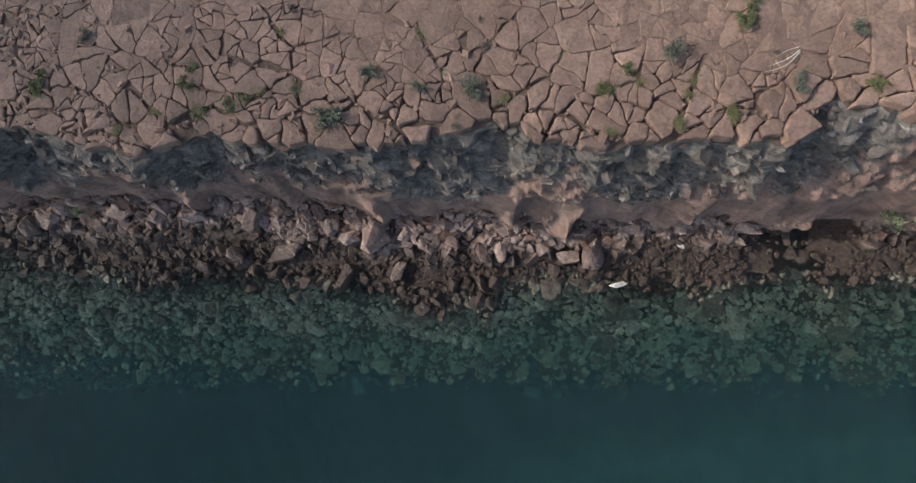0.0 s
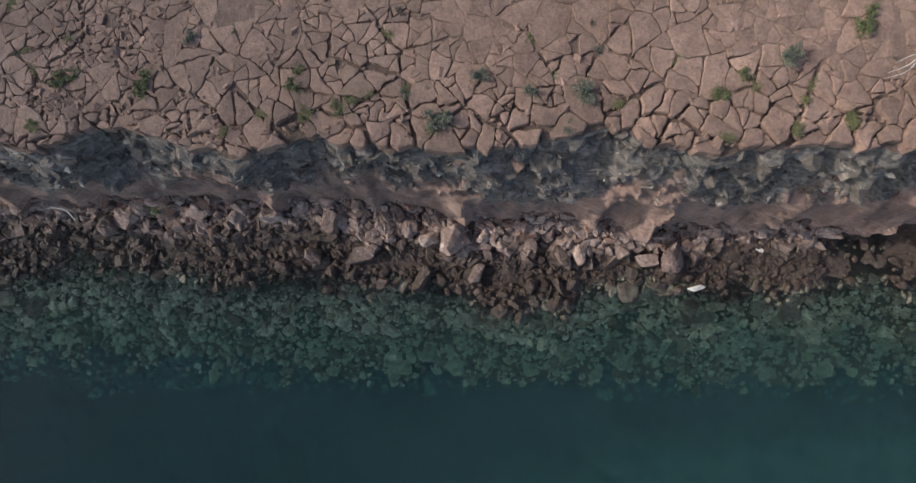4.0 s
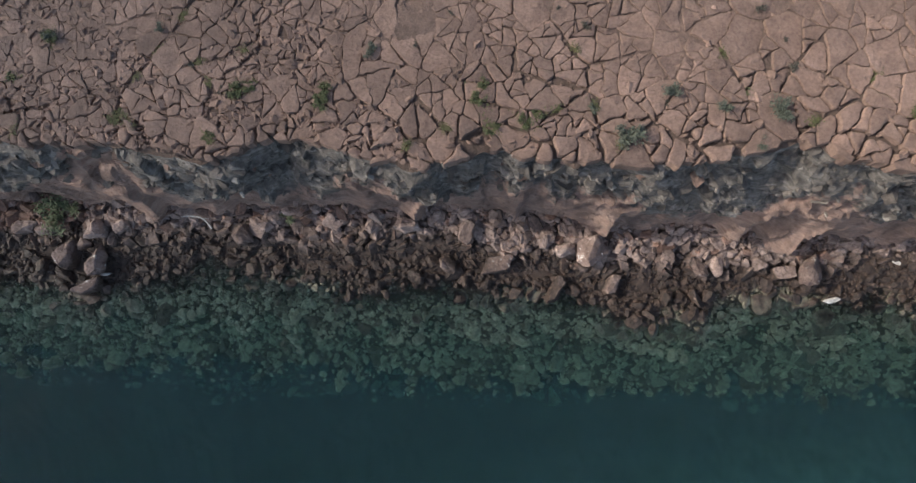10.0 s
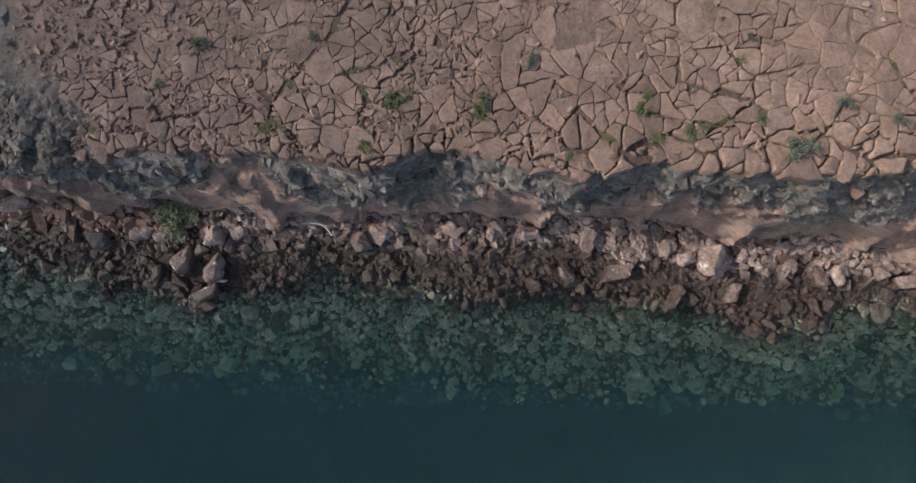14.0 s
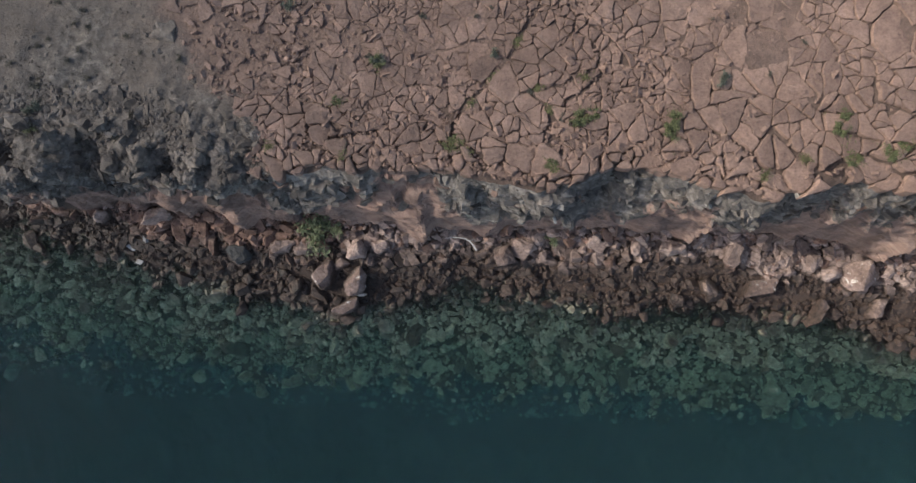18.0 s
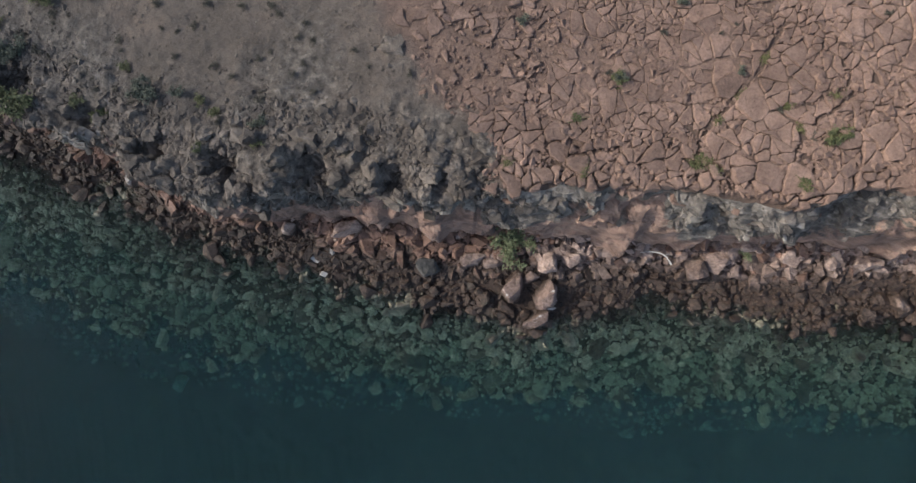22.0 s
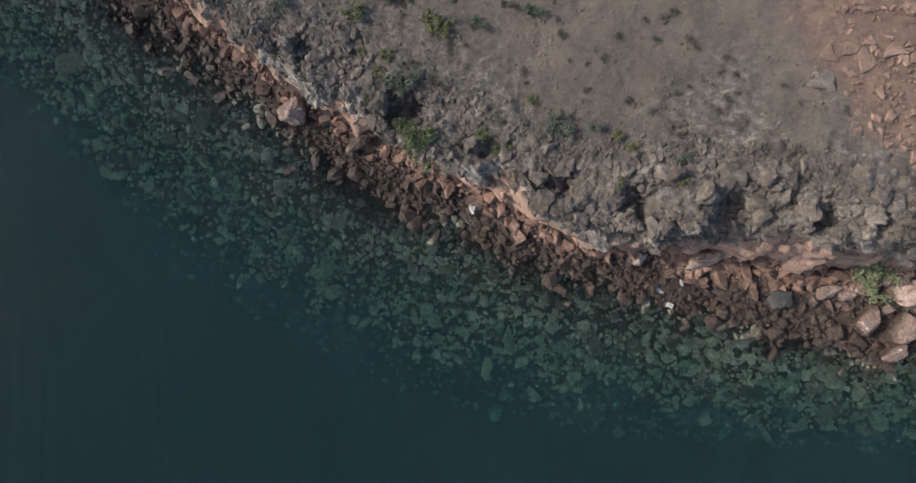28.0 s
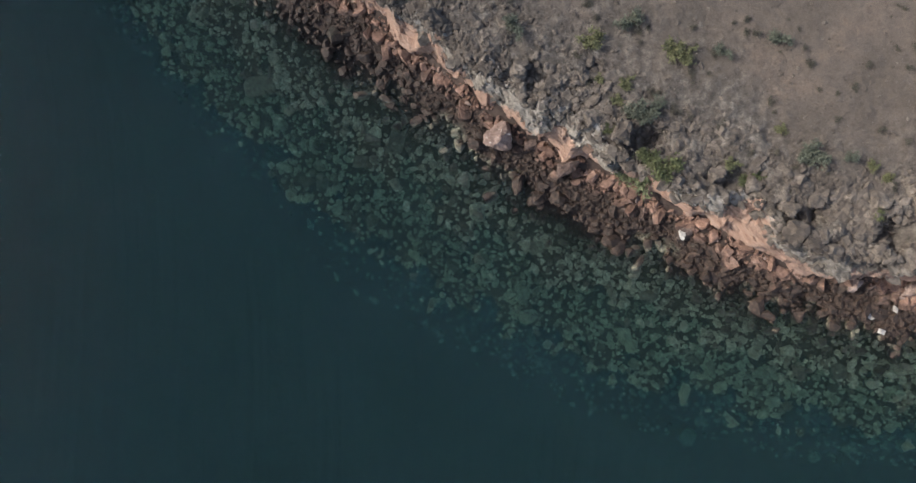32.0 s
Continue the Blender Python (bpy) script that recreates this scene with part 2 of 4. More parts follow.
def rock_material(name, dark, mid, pale, tidal=False, guano=0.0, spread=0.45, growth=1.0):
    m, t, b = material(name)
    coarse, fine = noise_tex(t, 1.1, 6, 0.65, 0.4), noise_tex(t, 8.0, 9, 0.75, 0.3)
    col = ramp(t, coarse, [(0.3, dark), (0.52, mid), (0.75, pale)])
    col = mixed(t, 0.7, col, ramp(t, fine, [(0.33, (0.42, 0.4, 0.39)), (0.55, (0.95, 0.95, 0.95)), (0.7, (1.15, 1.14, 1.12))]), "MULTIPLY")
    col = mixed(t, 0.8, col, ramp(t, noise_tex(t, 0.22, 4, 0.6, 0.5), [(0.35, (0.72, 0.7, 0.69)), (0.6, (1.05, 1.05, 1.05))]), "MULTIPLY")
    vary = ramp(t, tone(t), [(0.0, (1 - spread, 1 - spread * 1.05, 1 - spread * 1.05)), (0.5, (0.94, 0.93, 0.92)), (1.0, (1.12, 1.1, 1.08))])
    if not tidal:
        col = mixed(t, 0.9, col, vary, "MULTIPLY")
    if guano:
        g = ramp(t, noise_tex(t, 1.6, 6, 0.7, 1.0), [(guano, (0, 0, 0)), (guano + 0.06, (1, 1, 1))])
        col = mixed(t, g, col, (0.78, 0.75, 0.71))
    rough = 0.9
    if tidal:
        col, wet = tide(t, col, growth)
        col = mixed(t, math_node(t, "SUBTRACT", 0.95, math_node(t, "MULTIPLY", math_node(t, "MULTIPLY", wet, math_node(t, "ADD", height(t), 0.4), True), 0.5)), col, vary, "MULTIPLY")
        col = mixed(t, 0.75, col, ramp(t, noise_tex(t, 5.0, 8, 0.75, 0.5), [(0.34, (0.4, 0.4, 0.38)), (0.52, (0.95, 0.95, 0.95)), (0.68, (1.3, 1.3, 1.25))]), "MULTIPLY")
        t.links.new(math_node(t, "SUBTRACT", 0.92, math_node(t, "MULTIPLY", wet, 0.2)), b.inputs["Roughness"])
    else:
        b.inputs["Roughness"].default_value = rough
    t.links.new(col, b.inputs["Base Color"])
    bump(t, b, (coarse, 0.6, 0.2), (noise_tex(t, 3.2, 5, 0.6), 0.6, 0.14), (fine, 0.9, 0.07))
    return m


M_PLATE = rock_material("red sandstone", (0.196, 0.125, 0.096), (0.274, 0.178, 0.137), (0.348, 0.232, 0.183), spread=0.26)
M_RUBBLE = rock_material("rubble rock", (0.235, 0.164, 0.138), (0.388, 0.283, 0.243), (0.57, 0.447, 0.395), tidal=True, spread=0.62)
M_RED_RUBBLE = rock_material("red rubble rock", (0.20, 0.115, 0.085), (0.34, 0.205, 0.155), (0.48, 0.33, 0.27), tidal=True, spread=0.62)
M_BASALT = rock_material("dark basalt", (0.035, 0.034, 0.034), (0.075, 0.072, 0.07), (0.13, 0.125, 0.12))
M_BOULDER = rock_material("spotted boulder rock", (0.2, 0.137, 0.116), (0.3, 0.212, 0.182), (0.41, 0.31, 0.275), tidal=True, guano=0.6)
M_GREY = rock_material("grey lava rock", (0.086, 0.069, 0.057), (0.162, 0.132, 0.109), (0.315, 0.266, 0.224))
M_DARK = rock_material("dark lichened rock", (0.075, 0.063, 0.055), (0.18, 0.153, 0.132), (0.41, 0.355, 0.31), spread=0.5)
M_LICHEN = rock_material("pale lichened rock", (0.16, 0.142, 0.125), (0.3, 0.272, 0.243), (0.5, 0.46, 0.42), spread=0.4)
M_UNDER = rock_material("sunken rock", (0.10, 0.10, 0.08), (0.2, 0.2, 0.15), (0.32, 0.32, 0.26), tidal=True, spread=0.75, growth=1.1)
M_SUNKEN = rock_material("sunken boulder rock", (0.08, 0.07, 0.055), (0.16, 0.14, 0.11), (0.26, 0.24, 0.19), tidal=True, spread=0.5, growth=0.5)
M_GUANO = rock_material("white-stained rock", (0.35, 0.32, 0.3), (0.6, 0.57, 0.54), (0.75, 0.72, 0.7))


def ground_material():
    m, t, b = material("plateau ground")
    a = node(t, "Attribute")
    a.attribute_name = "grey"
    coarse, mid, fine = noise_tex(t, 0.35, 5), noise_tex(t, 2.2, 7, 0.65), noise_tex(t, 14, 8, 0.7)
    grit = node(t, "Attribute")
    grit.attribute_name = "grit"
    red = mixed(t, grit.outputs["Fac"], ramp(t, mid, [(0.3, (0.085, 0.056, 0.043)), (0.7, (0.2, 0.132, 0.1))]), ramp(t, mid, [(0.3, (0.14, 0.091, 0.07)), (0.7, (0.252, 0.164, 0.126))]))
    soil = ramp(t, coarse, [(0.35, (0.123, 0.097, 0.078)), (0.55, (0.161, 0.126, 0.102)), (0.7, (0.202, 0.149, 0.115))])
    lava = ramp(t, mid, [(0.3, (0.052, 0.043, 0.037)), (0.52, (0.158, 0.132, 0.111)), (0.72, (0.35, 0.30, 0.256))])
    e = node(t, "Attribute")
    e.attribute_name = "rocky"
    grey = mixed(t, e.outputs["Fac"], soil, lava)
    speck = ramp(t, noise_tex(t, 3.2, 4, 0.75, 0.6), [(0.34, (0.42, 0.4, 0.38)), (0.48, (0.95, 0.95, 0.95)), (0.68, (1.25, 1.22, 1.18))])
    grey = mixed(t, math_node(t, "ADD", 0.3, math_node(t, "MULTIPLY", e.outputs["Fac"], 0.5)), grey, speck, "MULTIPLY")
    col = mixed(t, a.outputs["Fac"], red, grey)
    col = mixed(t, 0.6, col, ramp(t, fine, [(0.3, (0.45, 0.45, 0.45)), (0.7, (1.05, 1.05, 1.05))]), "MULTIPLY")
    t.links.new(col, b.inputs["Base Color"])
    b.inputs["Roughness"].default_value = 0.95
    bump(t, b, (mid, 0.9, 0.25), (fine, 0.8, 0.08))
    return m


def cliff_material():
    m, t, b = material("cliff strata")
    a = node(t, "Attribute")
    a.attribute_name = "layer"
    pale = node(t, "Attribute")
    pale.attribute_name = "pale"
    mid, fine = noise_tex(t, 2.6, 8, 0.7, 0.8), noise_tex(t, 11, 8, 0.75)
    # fine bedding, stretched along the strata
    mp = node(t, "Mapping", Scale=(0.35, 0.35, 3.0), Rotation=(0.0, 0.5, 0.0))
    t.links.new(coords(t), mp.inputs[0])
    bed_n = node(t, "TexNoise", Scale=1.6, Detail=7.0, Roughness=0.65)
    t.links.new(mp.outputs[0], bed_n.inputs["Vector"])
    bed = bed_n.outputs["Fac"]
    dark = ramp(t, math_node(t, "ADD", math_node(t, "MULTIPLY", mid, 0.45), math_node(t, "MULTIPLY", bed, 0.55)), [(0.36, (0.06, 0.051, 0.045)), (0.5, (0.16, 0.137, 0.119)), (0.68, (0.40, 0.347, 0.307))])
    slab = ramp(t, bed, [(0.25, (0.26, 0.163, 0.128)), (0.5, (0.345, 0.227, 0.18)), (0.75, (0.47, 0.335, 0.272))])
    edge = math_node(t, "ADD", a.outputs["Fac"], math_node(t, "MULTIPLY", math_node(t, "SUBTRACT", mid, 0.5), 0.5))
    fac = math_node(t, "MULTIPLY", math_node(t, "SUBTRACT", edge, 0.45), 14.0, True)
    # brighter copies of ledge and slab: sunlight on the lit stretches, put into colour
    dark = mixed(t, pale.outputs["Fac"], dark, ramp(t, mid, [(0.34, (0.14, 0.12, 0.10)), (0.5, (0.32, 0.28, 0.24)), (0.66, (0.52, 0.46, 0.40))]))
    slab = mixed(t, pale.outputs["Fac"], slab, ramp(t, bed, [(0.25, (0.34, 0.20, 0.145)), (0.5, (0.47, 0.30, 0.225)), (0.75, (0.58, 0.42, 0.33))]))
    stain_map = node(t, "Mapping", Scale=(0.5, 0.5, 0.16), Rotation=(0.0, 0.35, 0.0))
    t.links.new(coords(t), stain_map.inputs[0])
    stain = node(t, "TexNoise", Scale=1.5, Detail=6.0, Roughness=0.6, Distortion=0.8)
    t.links.new(stain_map.outputs[0], stain.inputs["Vector"])
    slab = mixed(t, math_node(t, "SUBTRACT", 1.0, math_node(t, "MULTIPLY", pale.outputs["Fac"], 0.75)), slab, ramp(t, stain.outputs["Fac"], [(0.36, (0.5, 0.49, 0.5)), (0.5, (0.86, 0.85, 0.85)), (0.64, (1.12, 1.08, 1.04))]), "MULTIPLY")
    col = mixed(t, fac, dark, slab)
    col = mixed(t, 0.55, col, ramp(t, fine, [(0.3, (0.45, 0.45, 0.45)), (0.7, (1.05, 1.05, 1.05))]), "MULTIPLY")
    t.links.new(col, b.inputs["Base Color"])
    b.inputs["Roughness"].default_value = 0.9
    bump(t, b, (bed, 0.6, 0.15), (mid, 0.8, 0.2), (fine, 0.9, 0.07))
    return m


def bed_material():
    m, t, b = material("shore bed")
    mid, fine = noise_tex(t, 1.1, 7, 0.65), noise_tex(t, 7, 8, 0.7)
    # bed much darker than its stones: the shade in the gaps, put into colour
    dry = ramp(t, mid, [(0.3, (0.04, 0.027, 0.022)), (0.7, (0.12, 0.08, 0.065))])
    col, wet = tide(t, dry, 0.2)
    s = node(t, "Attribute")
    s.attribute_name = "sandy"
    sand = math_node(t, "MULTIPLY", s.outputs["Fac"], 2.6, True)
    col = mixed(t, sand, col, ramp(t, mid, [(0.3, (0.46, 0.45, 0.36)), (0.7, (0.62, 0.6, 0.49))]))
    col = mixed(t, 0.5, col, ramp(t, fine, [(0.3, (0.5, 0.5, 0.5)), (0.7, (1.05, 1.05, 1.05))]), "MULTIPLY")
    t.links.new(col, b.inputs["Base Color"])
    b.inputs["Roughness"].default_value = 0.9
    bump(t, b, (mid, 0.7, 0.2), (fine, 0.6, 0.06))
    return m


def water_surface_material():
    m, t, b = material("water surface")
    t.nodes.remove(b)
    clear = node(t, "BsdfTransparent", Color=(0.93, 0.985, 0.985, 1))
    gloss = node(t, "BsdfGlossy", Color=(0.16, 0.16, 0.16, 1), Roughness=0.06)
    rip = noise_tex(t, 1.6, 4, 0.5, 0.4)
    bp = node(t, "Bump", Strength=0.25, Distance=0.05)
    t.links.new(rip, bp.inputs["Height"])
    t.links.new(bp.outputs[0], gloss.inputs["Normal"])
    fr = node(t, "Fresnel", IOR=1.33)
    mx = t.nodes.new("ShaderNodeMixShader")
    t.links.new(fr.outputs[0], mx.inputs[0])
    t.links.new(clear.outputs[0], mx.inputs[1])
    t.links.new(gloss.outputs[0], mx.inputs[2])
    t.links.new(mx.outputs[0], t.nodes["Material Output"].inputs[0])
    return m


def water_body_material(name, tint, scatter, amount):
    """A slice of the water: it dyes what lies below and scatters a little light."""
    m, t, b = material(name)
    t.nodes.remove(b)
    clear = node(t, "BsdfTransparent", Color=(*tint, 1))
    murk = node(t, "BsdfDiffuse", Color=(*scatter, 1), Roughness=1.0)
    mx = t.nodes.new("ShaderNodeMixShader")
    cloudy = ramp(t, noise_tex(t, 0.12, 3), [(0.3, (amount * 0.8,) * 3), (0.7, (amount * 1.2,) * 3)])
    t.links.new(cloudy, mx.inputs[0])
    t.links.new(clear.outputs[0], mx.inputs[1])
    t.links.new(murk.outputs[0], mx.inputs[2])
    t.links.new(mx.outputs[0], t.nodes["Material Output"].inputs[0])
    return m


def plain_material(name, dark, pale, scale, rough=0.9):
    m, t, b = material(name)
    n = noise_tex(t, scale, 6)
    col = ramp(t, n, [(0.3, dark), (0.7, pale)])
    vary = ramp(t, tone(t), [(0.0, (0.6, 0.6, 0.6)), (1.0, (1.2, 1.2, 1.2))])
    t.links.new(mixed(t, 1.0, col, vary, "MULTIPLY"), b.inputs["Base Color"])
    b.inputs["Roughness"].default_value = rough
    return m


M_GROUND, M_CLIFF, M_BED, M_WATER = ground_material(), cliff_material(), bed_material(), water_surface_material()
M_LEAF = plain_material("green leaves", (0.074, 0.082, 0.034), (0.14, 0.148, 0.064), 4)
M_PALELEAF = plain_material("pale green leaves", (0.13, 0.15, 0.075), (0.24, 0.26, 0.14), 4)
M_SAGE = plain_material("grey-green leaves", (0.075, 0.082, 0.058), (0.145, 0.152, 0.11), 4)
M_DRYLEAF = plain_material("dark dry twigs", (0.06, 0.053, 0.041), (0.125, 0.108, 0.08), 4)
M_YELLOW = plain_material("yellow-green leaves", (0.1, 0.1, 0.045), (0.175, 0.17, 0.082), 4)
M_TWIG = plain_material("brown twigs", (0.08, 0.055, 0.04), (0.16, 0.12, 0.09), 12)
M_BLEACHED = plain_material("bleached wood", (0.5, 0.47, 0.43), (0.72, 0.69, 0.64), 12)
M_MOSS = plain_material("low green weeds", (0.075, 0.073, 0.028), (0.143, 0.137, 0.052), 3)


# ---- mesh helpers ----
def mesh_of(name, verts, faces, mat, smooth=False):
    me = bpy.data.meshes.new(name)
    me.from_pydata(verts, [], faces)
    me.materials.append(mat)
    if smooth:
        me.shade_smooth()
    me.update()
    return me


def part(name, me, parent, label=""):
    ob = new(name, me)
    ob.parent = parent
    return tagged(ob, label)


def sheet(name, X, Y, Z, mat, attributes, smooth=True):
    """A grid of points, rows by columns, as one mesh with point attributes."""
    r, c = X.shape
    i = np.arange(r * c).reshape(r, c)
    quads = np.stack([i[:-1, :-1], i[:-1, 1:], i[1:, 1:], i[1:, :-1]], -1).reshape(-1, 4)
    me = mesh_of(name, np.stack([X, Y, Z], -1).reshape(-1, 3).tolist(), quads.tolist(), mat, smooth)
    for key, values in attributes.items():
        me.attributes.new(key, "FLOAT", "POINT").data.foreach_set("value", np.ascontiguousarray(np.broadcast_to(values, X.shape), np.float32).ravel())
    return new(name, me)


def joined(name, sources, placed, mat, smooth=False):
    """One mesh out of many placed copies: placed holds (source number, matrix)."""
    verts, faces, n = [], [], 0
    for k, m in placed:
        v, f = sources[k]
        verts.append(v @ np.array(m.to_3x3()).T + np.array(m.translation))
        faces += [tuple(a + n for a in face) for face in f]
        n += len(v)
    return mesh_of(name, np.concatenate(verts).tolist(), faces, mat, smooth)


def hull_rock(rng, points=14, flat=1.0, squareness=0.6):
    """An angular rock about 1 m across, standing at z = 0: vertices and faces."""
    bm = bmesh.new()
    for _ in range(points):
        d = Vector([rng.gauss(0, 1) for _ in range(3)]).normalized()
        m = max(abs(a) for a in d)
        d = d.lerp(d / m * 0.8, squareness) * rng.uniform(0.85, 1.0)
        bm.verts.new((0.5 * d.x, 0.5 * d.y, 0.5 * d.z * flat))
    out = bmesh.ops.convex_hull(bm, input=bm.verts)
    bmesh.ops.delete(bm, geom=[v for v in bm.verts if not v.link_faces], context="VERTS")
    bmesh.ops.dissolve_limit(bm, angle_limit=radians(12), verts=bm.verts, edges=bm.edges)
    bm.verts.index_update()
    low = min(v.co.z for v in bm.verts)
    v = np.array([(p.co.x, p.co.y, p.co.z - low) for p in bm.verts])
    f = [tuple(p.index for p in face.verts) for face in bm.faces]
    bm.free()
    return v, f


def block_rock(rng):
    """A broken block or slab, about 1 m across: a skewed box with knocked-off corners."""
    bm = bmesh.new()
    a, c = rng.uniform(0.6, 1.0), rng.uniform(0.35, 0.75)
    skew = rng.uniform(-0.3, 0.3)
    for sx in (-0.5, 0.5):
        for sy in (-0.5, 0.5):
            for sz in (-0.5, 0.5):
                p = Vector((sx + skew * sy, sy * a, sz * c)) + Vector([rng.gauss(0, 0.07) for _ in range(3)])
                if rng.random() < 0.7:
                    q = rng.uniform(0.2, 0.5)
                    bm.verts.new((p.x * (1 - q), p.y, p.z))
                    bm.verts.new((p.x, p.y * (1 - q), p.z * (1 - q * 0.4)))
                else:
                    bm.verts.new(p)
    bmesh.ops.convex_hull(bm, input=bm.verts)
    bmesh.ops.delete(bm, geom=[v for v in bm.verts if not v.link_faces], context="VERTS")
    bmesh.ops.dissolve_limit(bm, angle_limit=radians(9), verts=bm.verts, edges=bm.edges)
    bm.verts.index_update()
    low = min(v.co.z for v in bm.verts)
    v = np.array([(p.co.x, p.co.y, p.co.z - low) for p in bm.verts]) * 0.72
    f = [tuple(p.index for p in face.verts) for face in bm.faces]
    bm.free()
    return v, f


def lump_rock(rng, rough=0.3):
    """A knobbly lump of lava, about 1 m across."""
    bm = bmesh.new()
    bmesh.ops.create_icosphere(bm, subdivisions=2, radius=0.5)
    off = Vector([rng.uniform(-50, 50) for _ in range(3)])
    for p in bm.verts:
        n = p.co.normalized()
        p.co = n * (0.5 + rough * noise.noise(n * 1.6 + off) + 0.6 * rough * noise.noise(n * 4.2 + off))
        p.co.z *= 0.75
    bm.verts.index_update()
    v = np.array([(p.co.x, p.co.y, p.co.z + 0.3) for p in bm.verts])
    f = [tuple(p.index for p in face.verts) for face in bm.faces]
    bm.free()
    return v, f


def worn_boulder(rng, mat, flat=0.8, seed=0, worn=0.06, craggy=0.035, blocky=True):
    """A larger rock with chipped, worn edges and pitted faces."""
    v, f = block_rock(rng) if blocky else hull_rock(rng, 17, flat, 0.55)
    bm = bmesh.new()
    vs = [bm.verts.new(p) for p in v]
    for face in f:
        bm.faces.new([vs[k] for k in face])
    bmesh.ops.bevel(bm, geom=list(bm.edges), offset=worn, segments=2, affect="EDGES", profile=0.6, clamp_overlap=True)
    bmesh.ops.triangulate(bm, faces=bm.faces)
    bmesh.ops.subdivide_edges(bm, edges=[e for e in bm.edges if e.calc_length() > 0.12], cuts=2, use_grid_fill=False)
    bmesh.ops.triangulate(bm, faces=bm.faces)
    bm.normal_update()
    for p in bm.verts:
        p.co += p.normal * (craggy * noise.noise(p.co * 4 + Vector((seed, 0, 0))) + 0.6 * craggy * noise.noise(p.co * 11))
    me = bpy.data.meshes.new("boulder")
    bm.to_mesh(me)
    bm.free()
    me.materials.append(mat)
    return me


# ---- ground, cliff and sea floor ----
columns = np.concatenate([[-2500, -1200, -600, -300, -180], np.arange(-130, -104, 2.0), np.arange(-104, 32, 0.17), np.arange(32, 62, 2.0), [100, 200, 400, 800, 2500]])
inland = np.concatenate([np.arange(0, 1.2, 0.1), np.arange(1.2, 15.5, 0.2), [17, 20, 26, 40, 70, 140, 300, 700, 1500, 3000]])
X, D = np.meshgrid(columns, inland)
west_rim = np.clip((-47 - X) / 4, 0, 1) * np.clip((X + 125) / 20, 0, 1)
LIP = lip_line(X) + 0.12 + 0.55 * west_rim * (0.6 * fbm(X * 0.55, 0 * X, 3, 46) + 0.55 * chips(X * 0.9, 0 * X, 47) + 0.25 * chips(X * 2.1, 0 * X, 48) - 0.3) + 0.22 * fbm(X * 0.9, 0 * X, 3, 41) + 0.12 * vnoise(X * 3, 0 * X, 45)
Y = LIP + D
Z = ground_z(X, Y)
near_lip = np.clip(1.2 - D / 7.0 + 0.45 * fbm(X * 0.35, Y * 0.35, 3, 51), 0, 1)
ground = tagged(sheet("ground", X, Y, Z, M_GROUND, {"grey": greyness(X, Y), "rocky": near_lip, "grit": np.clip(filled(X, Y) * 1.6 + np.clip((D - 9.5) / 3, 0, 1) + np.clip((-30 - X) / 4, 0, 1) * np.clip(D - 1, 0, 1), 0, 1)}), "dry rocky plateau, red cracked stone turning to grey lava soil", "ground", kind="structure")

# the face: dark blocky ledge above a smooth pink slab, with ribs that face the sun's side
levels = np.linspace(0, 1, 76)
XC, V = np.meshgrid(columns, levels)
TOP_Y, TOP_Z = np.broadcast_to(Y[0], XC.shape), np.broadcast_to(Z[0], XC.shape)
FOOT_Y = base_line(XC) + (0.12 + 0.3 * west_rim[0]) * vnoise(XC * 0.9, 0 * XC, 61)
FOOT_Z = 1.0 - 0.1 * np.clip((-46 - XC) / 8, 0, 1)
tall = np.clip((TOP_Z - FOOT_Z) / 11.0, 0.4, 1.1)
side = np.clip((-50 - XC) / 6, 0, 1)  # the lower, lit part of the coast, also given brighter rock colours
FACE_Y = TOP_Y + (FOOT_Y - TOP_Y) * np.where(V < 0.46, 1.78 * V, 0.82 + 0.333 * (V - 0.46))
ledge = np.clip((0.49 - V) / 0.06, 0, 1) * np.clip(V / 0.05, 0, 1)
blocks = chips(XC * 0.8 + 0.3 * vnoise(XC, V * 9, 71), V * 9 * tall + 0.3 * vnoise(XC * 1.5, V * 8, 72), 73)
small = chips(XC * 2.1, V * 20 * tall, 74)
bedding = V * 7 * tall + 0.35 * fbm(XC * 0.25, V * 2, 3, 80) + 0.03 * XC
step = np.mod(bedding, 1.0)
terrace = 0.32 * np.clip((step - 0.25) / 0.5, 0, 1) - 0.32 * step + 0.1 * vnoise(XC * 1.1, np.floor(bedding), 81)
bed_row = np.floor(bedding * 2.6)
bed_col = np.floor(XC * 1.5 + 7 * lattice(bed_row, 0 * bed_row, 84) + 0.3 * vnoise(XC, V * 6, 85))
stone = lattice(bed_col, bed_row, 86) ** 2
FACE_Y = FACE_Y - ledge * (0.2 * blocks + 0.12 * small + 0.42 * stone - 0.25 + 1.0 * terrace + 0.35 * fbm(XC * 0.55, V * 4, 4, 82)) * (1 - 0.45 * side)
saw = np.mod(XC * 0.23 + 0.9 * fbm(XC * 0.11, 0 * XC + 3.3, 2, 75) + 0.35 * V, 1.0)
slab_on = np.clip((V - 0.44) / 0.1, 0, 1) * np.clip((1 - V) / 0.06, 0.55, 1)
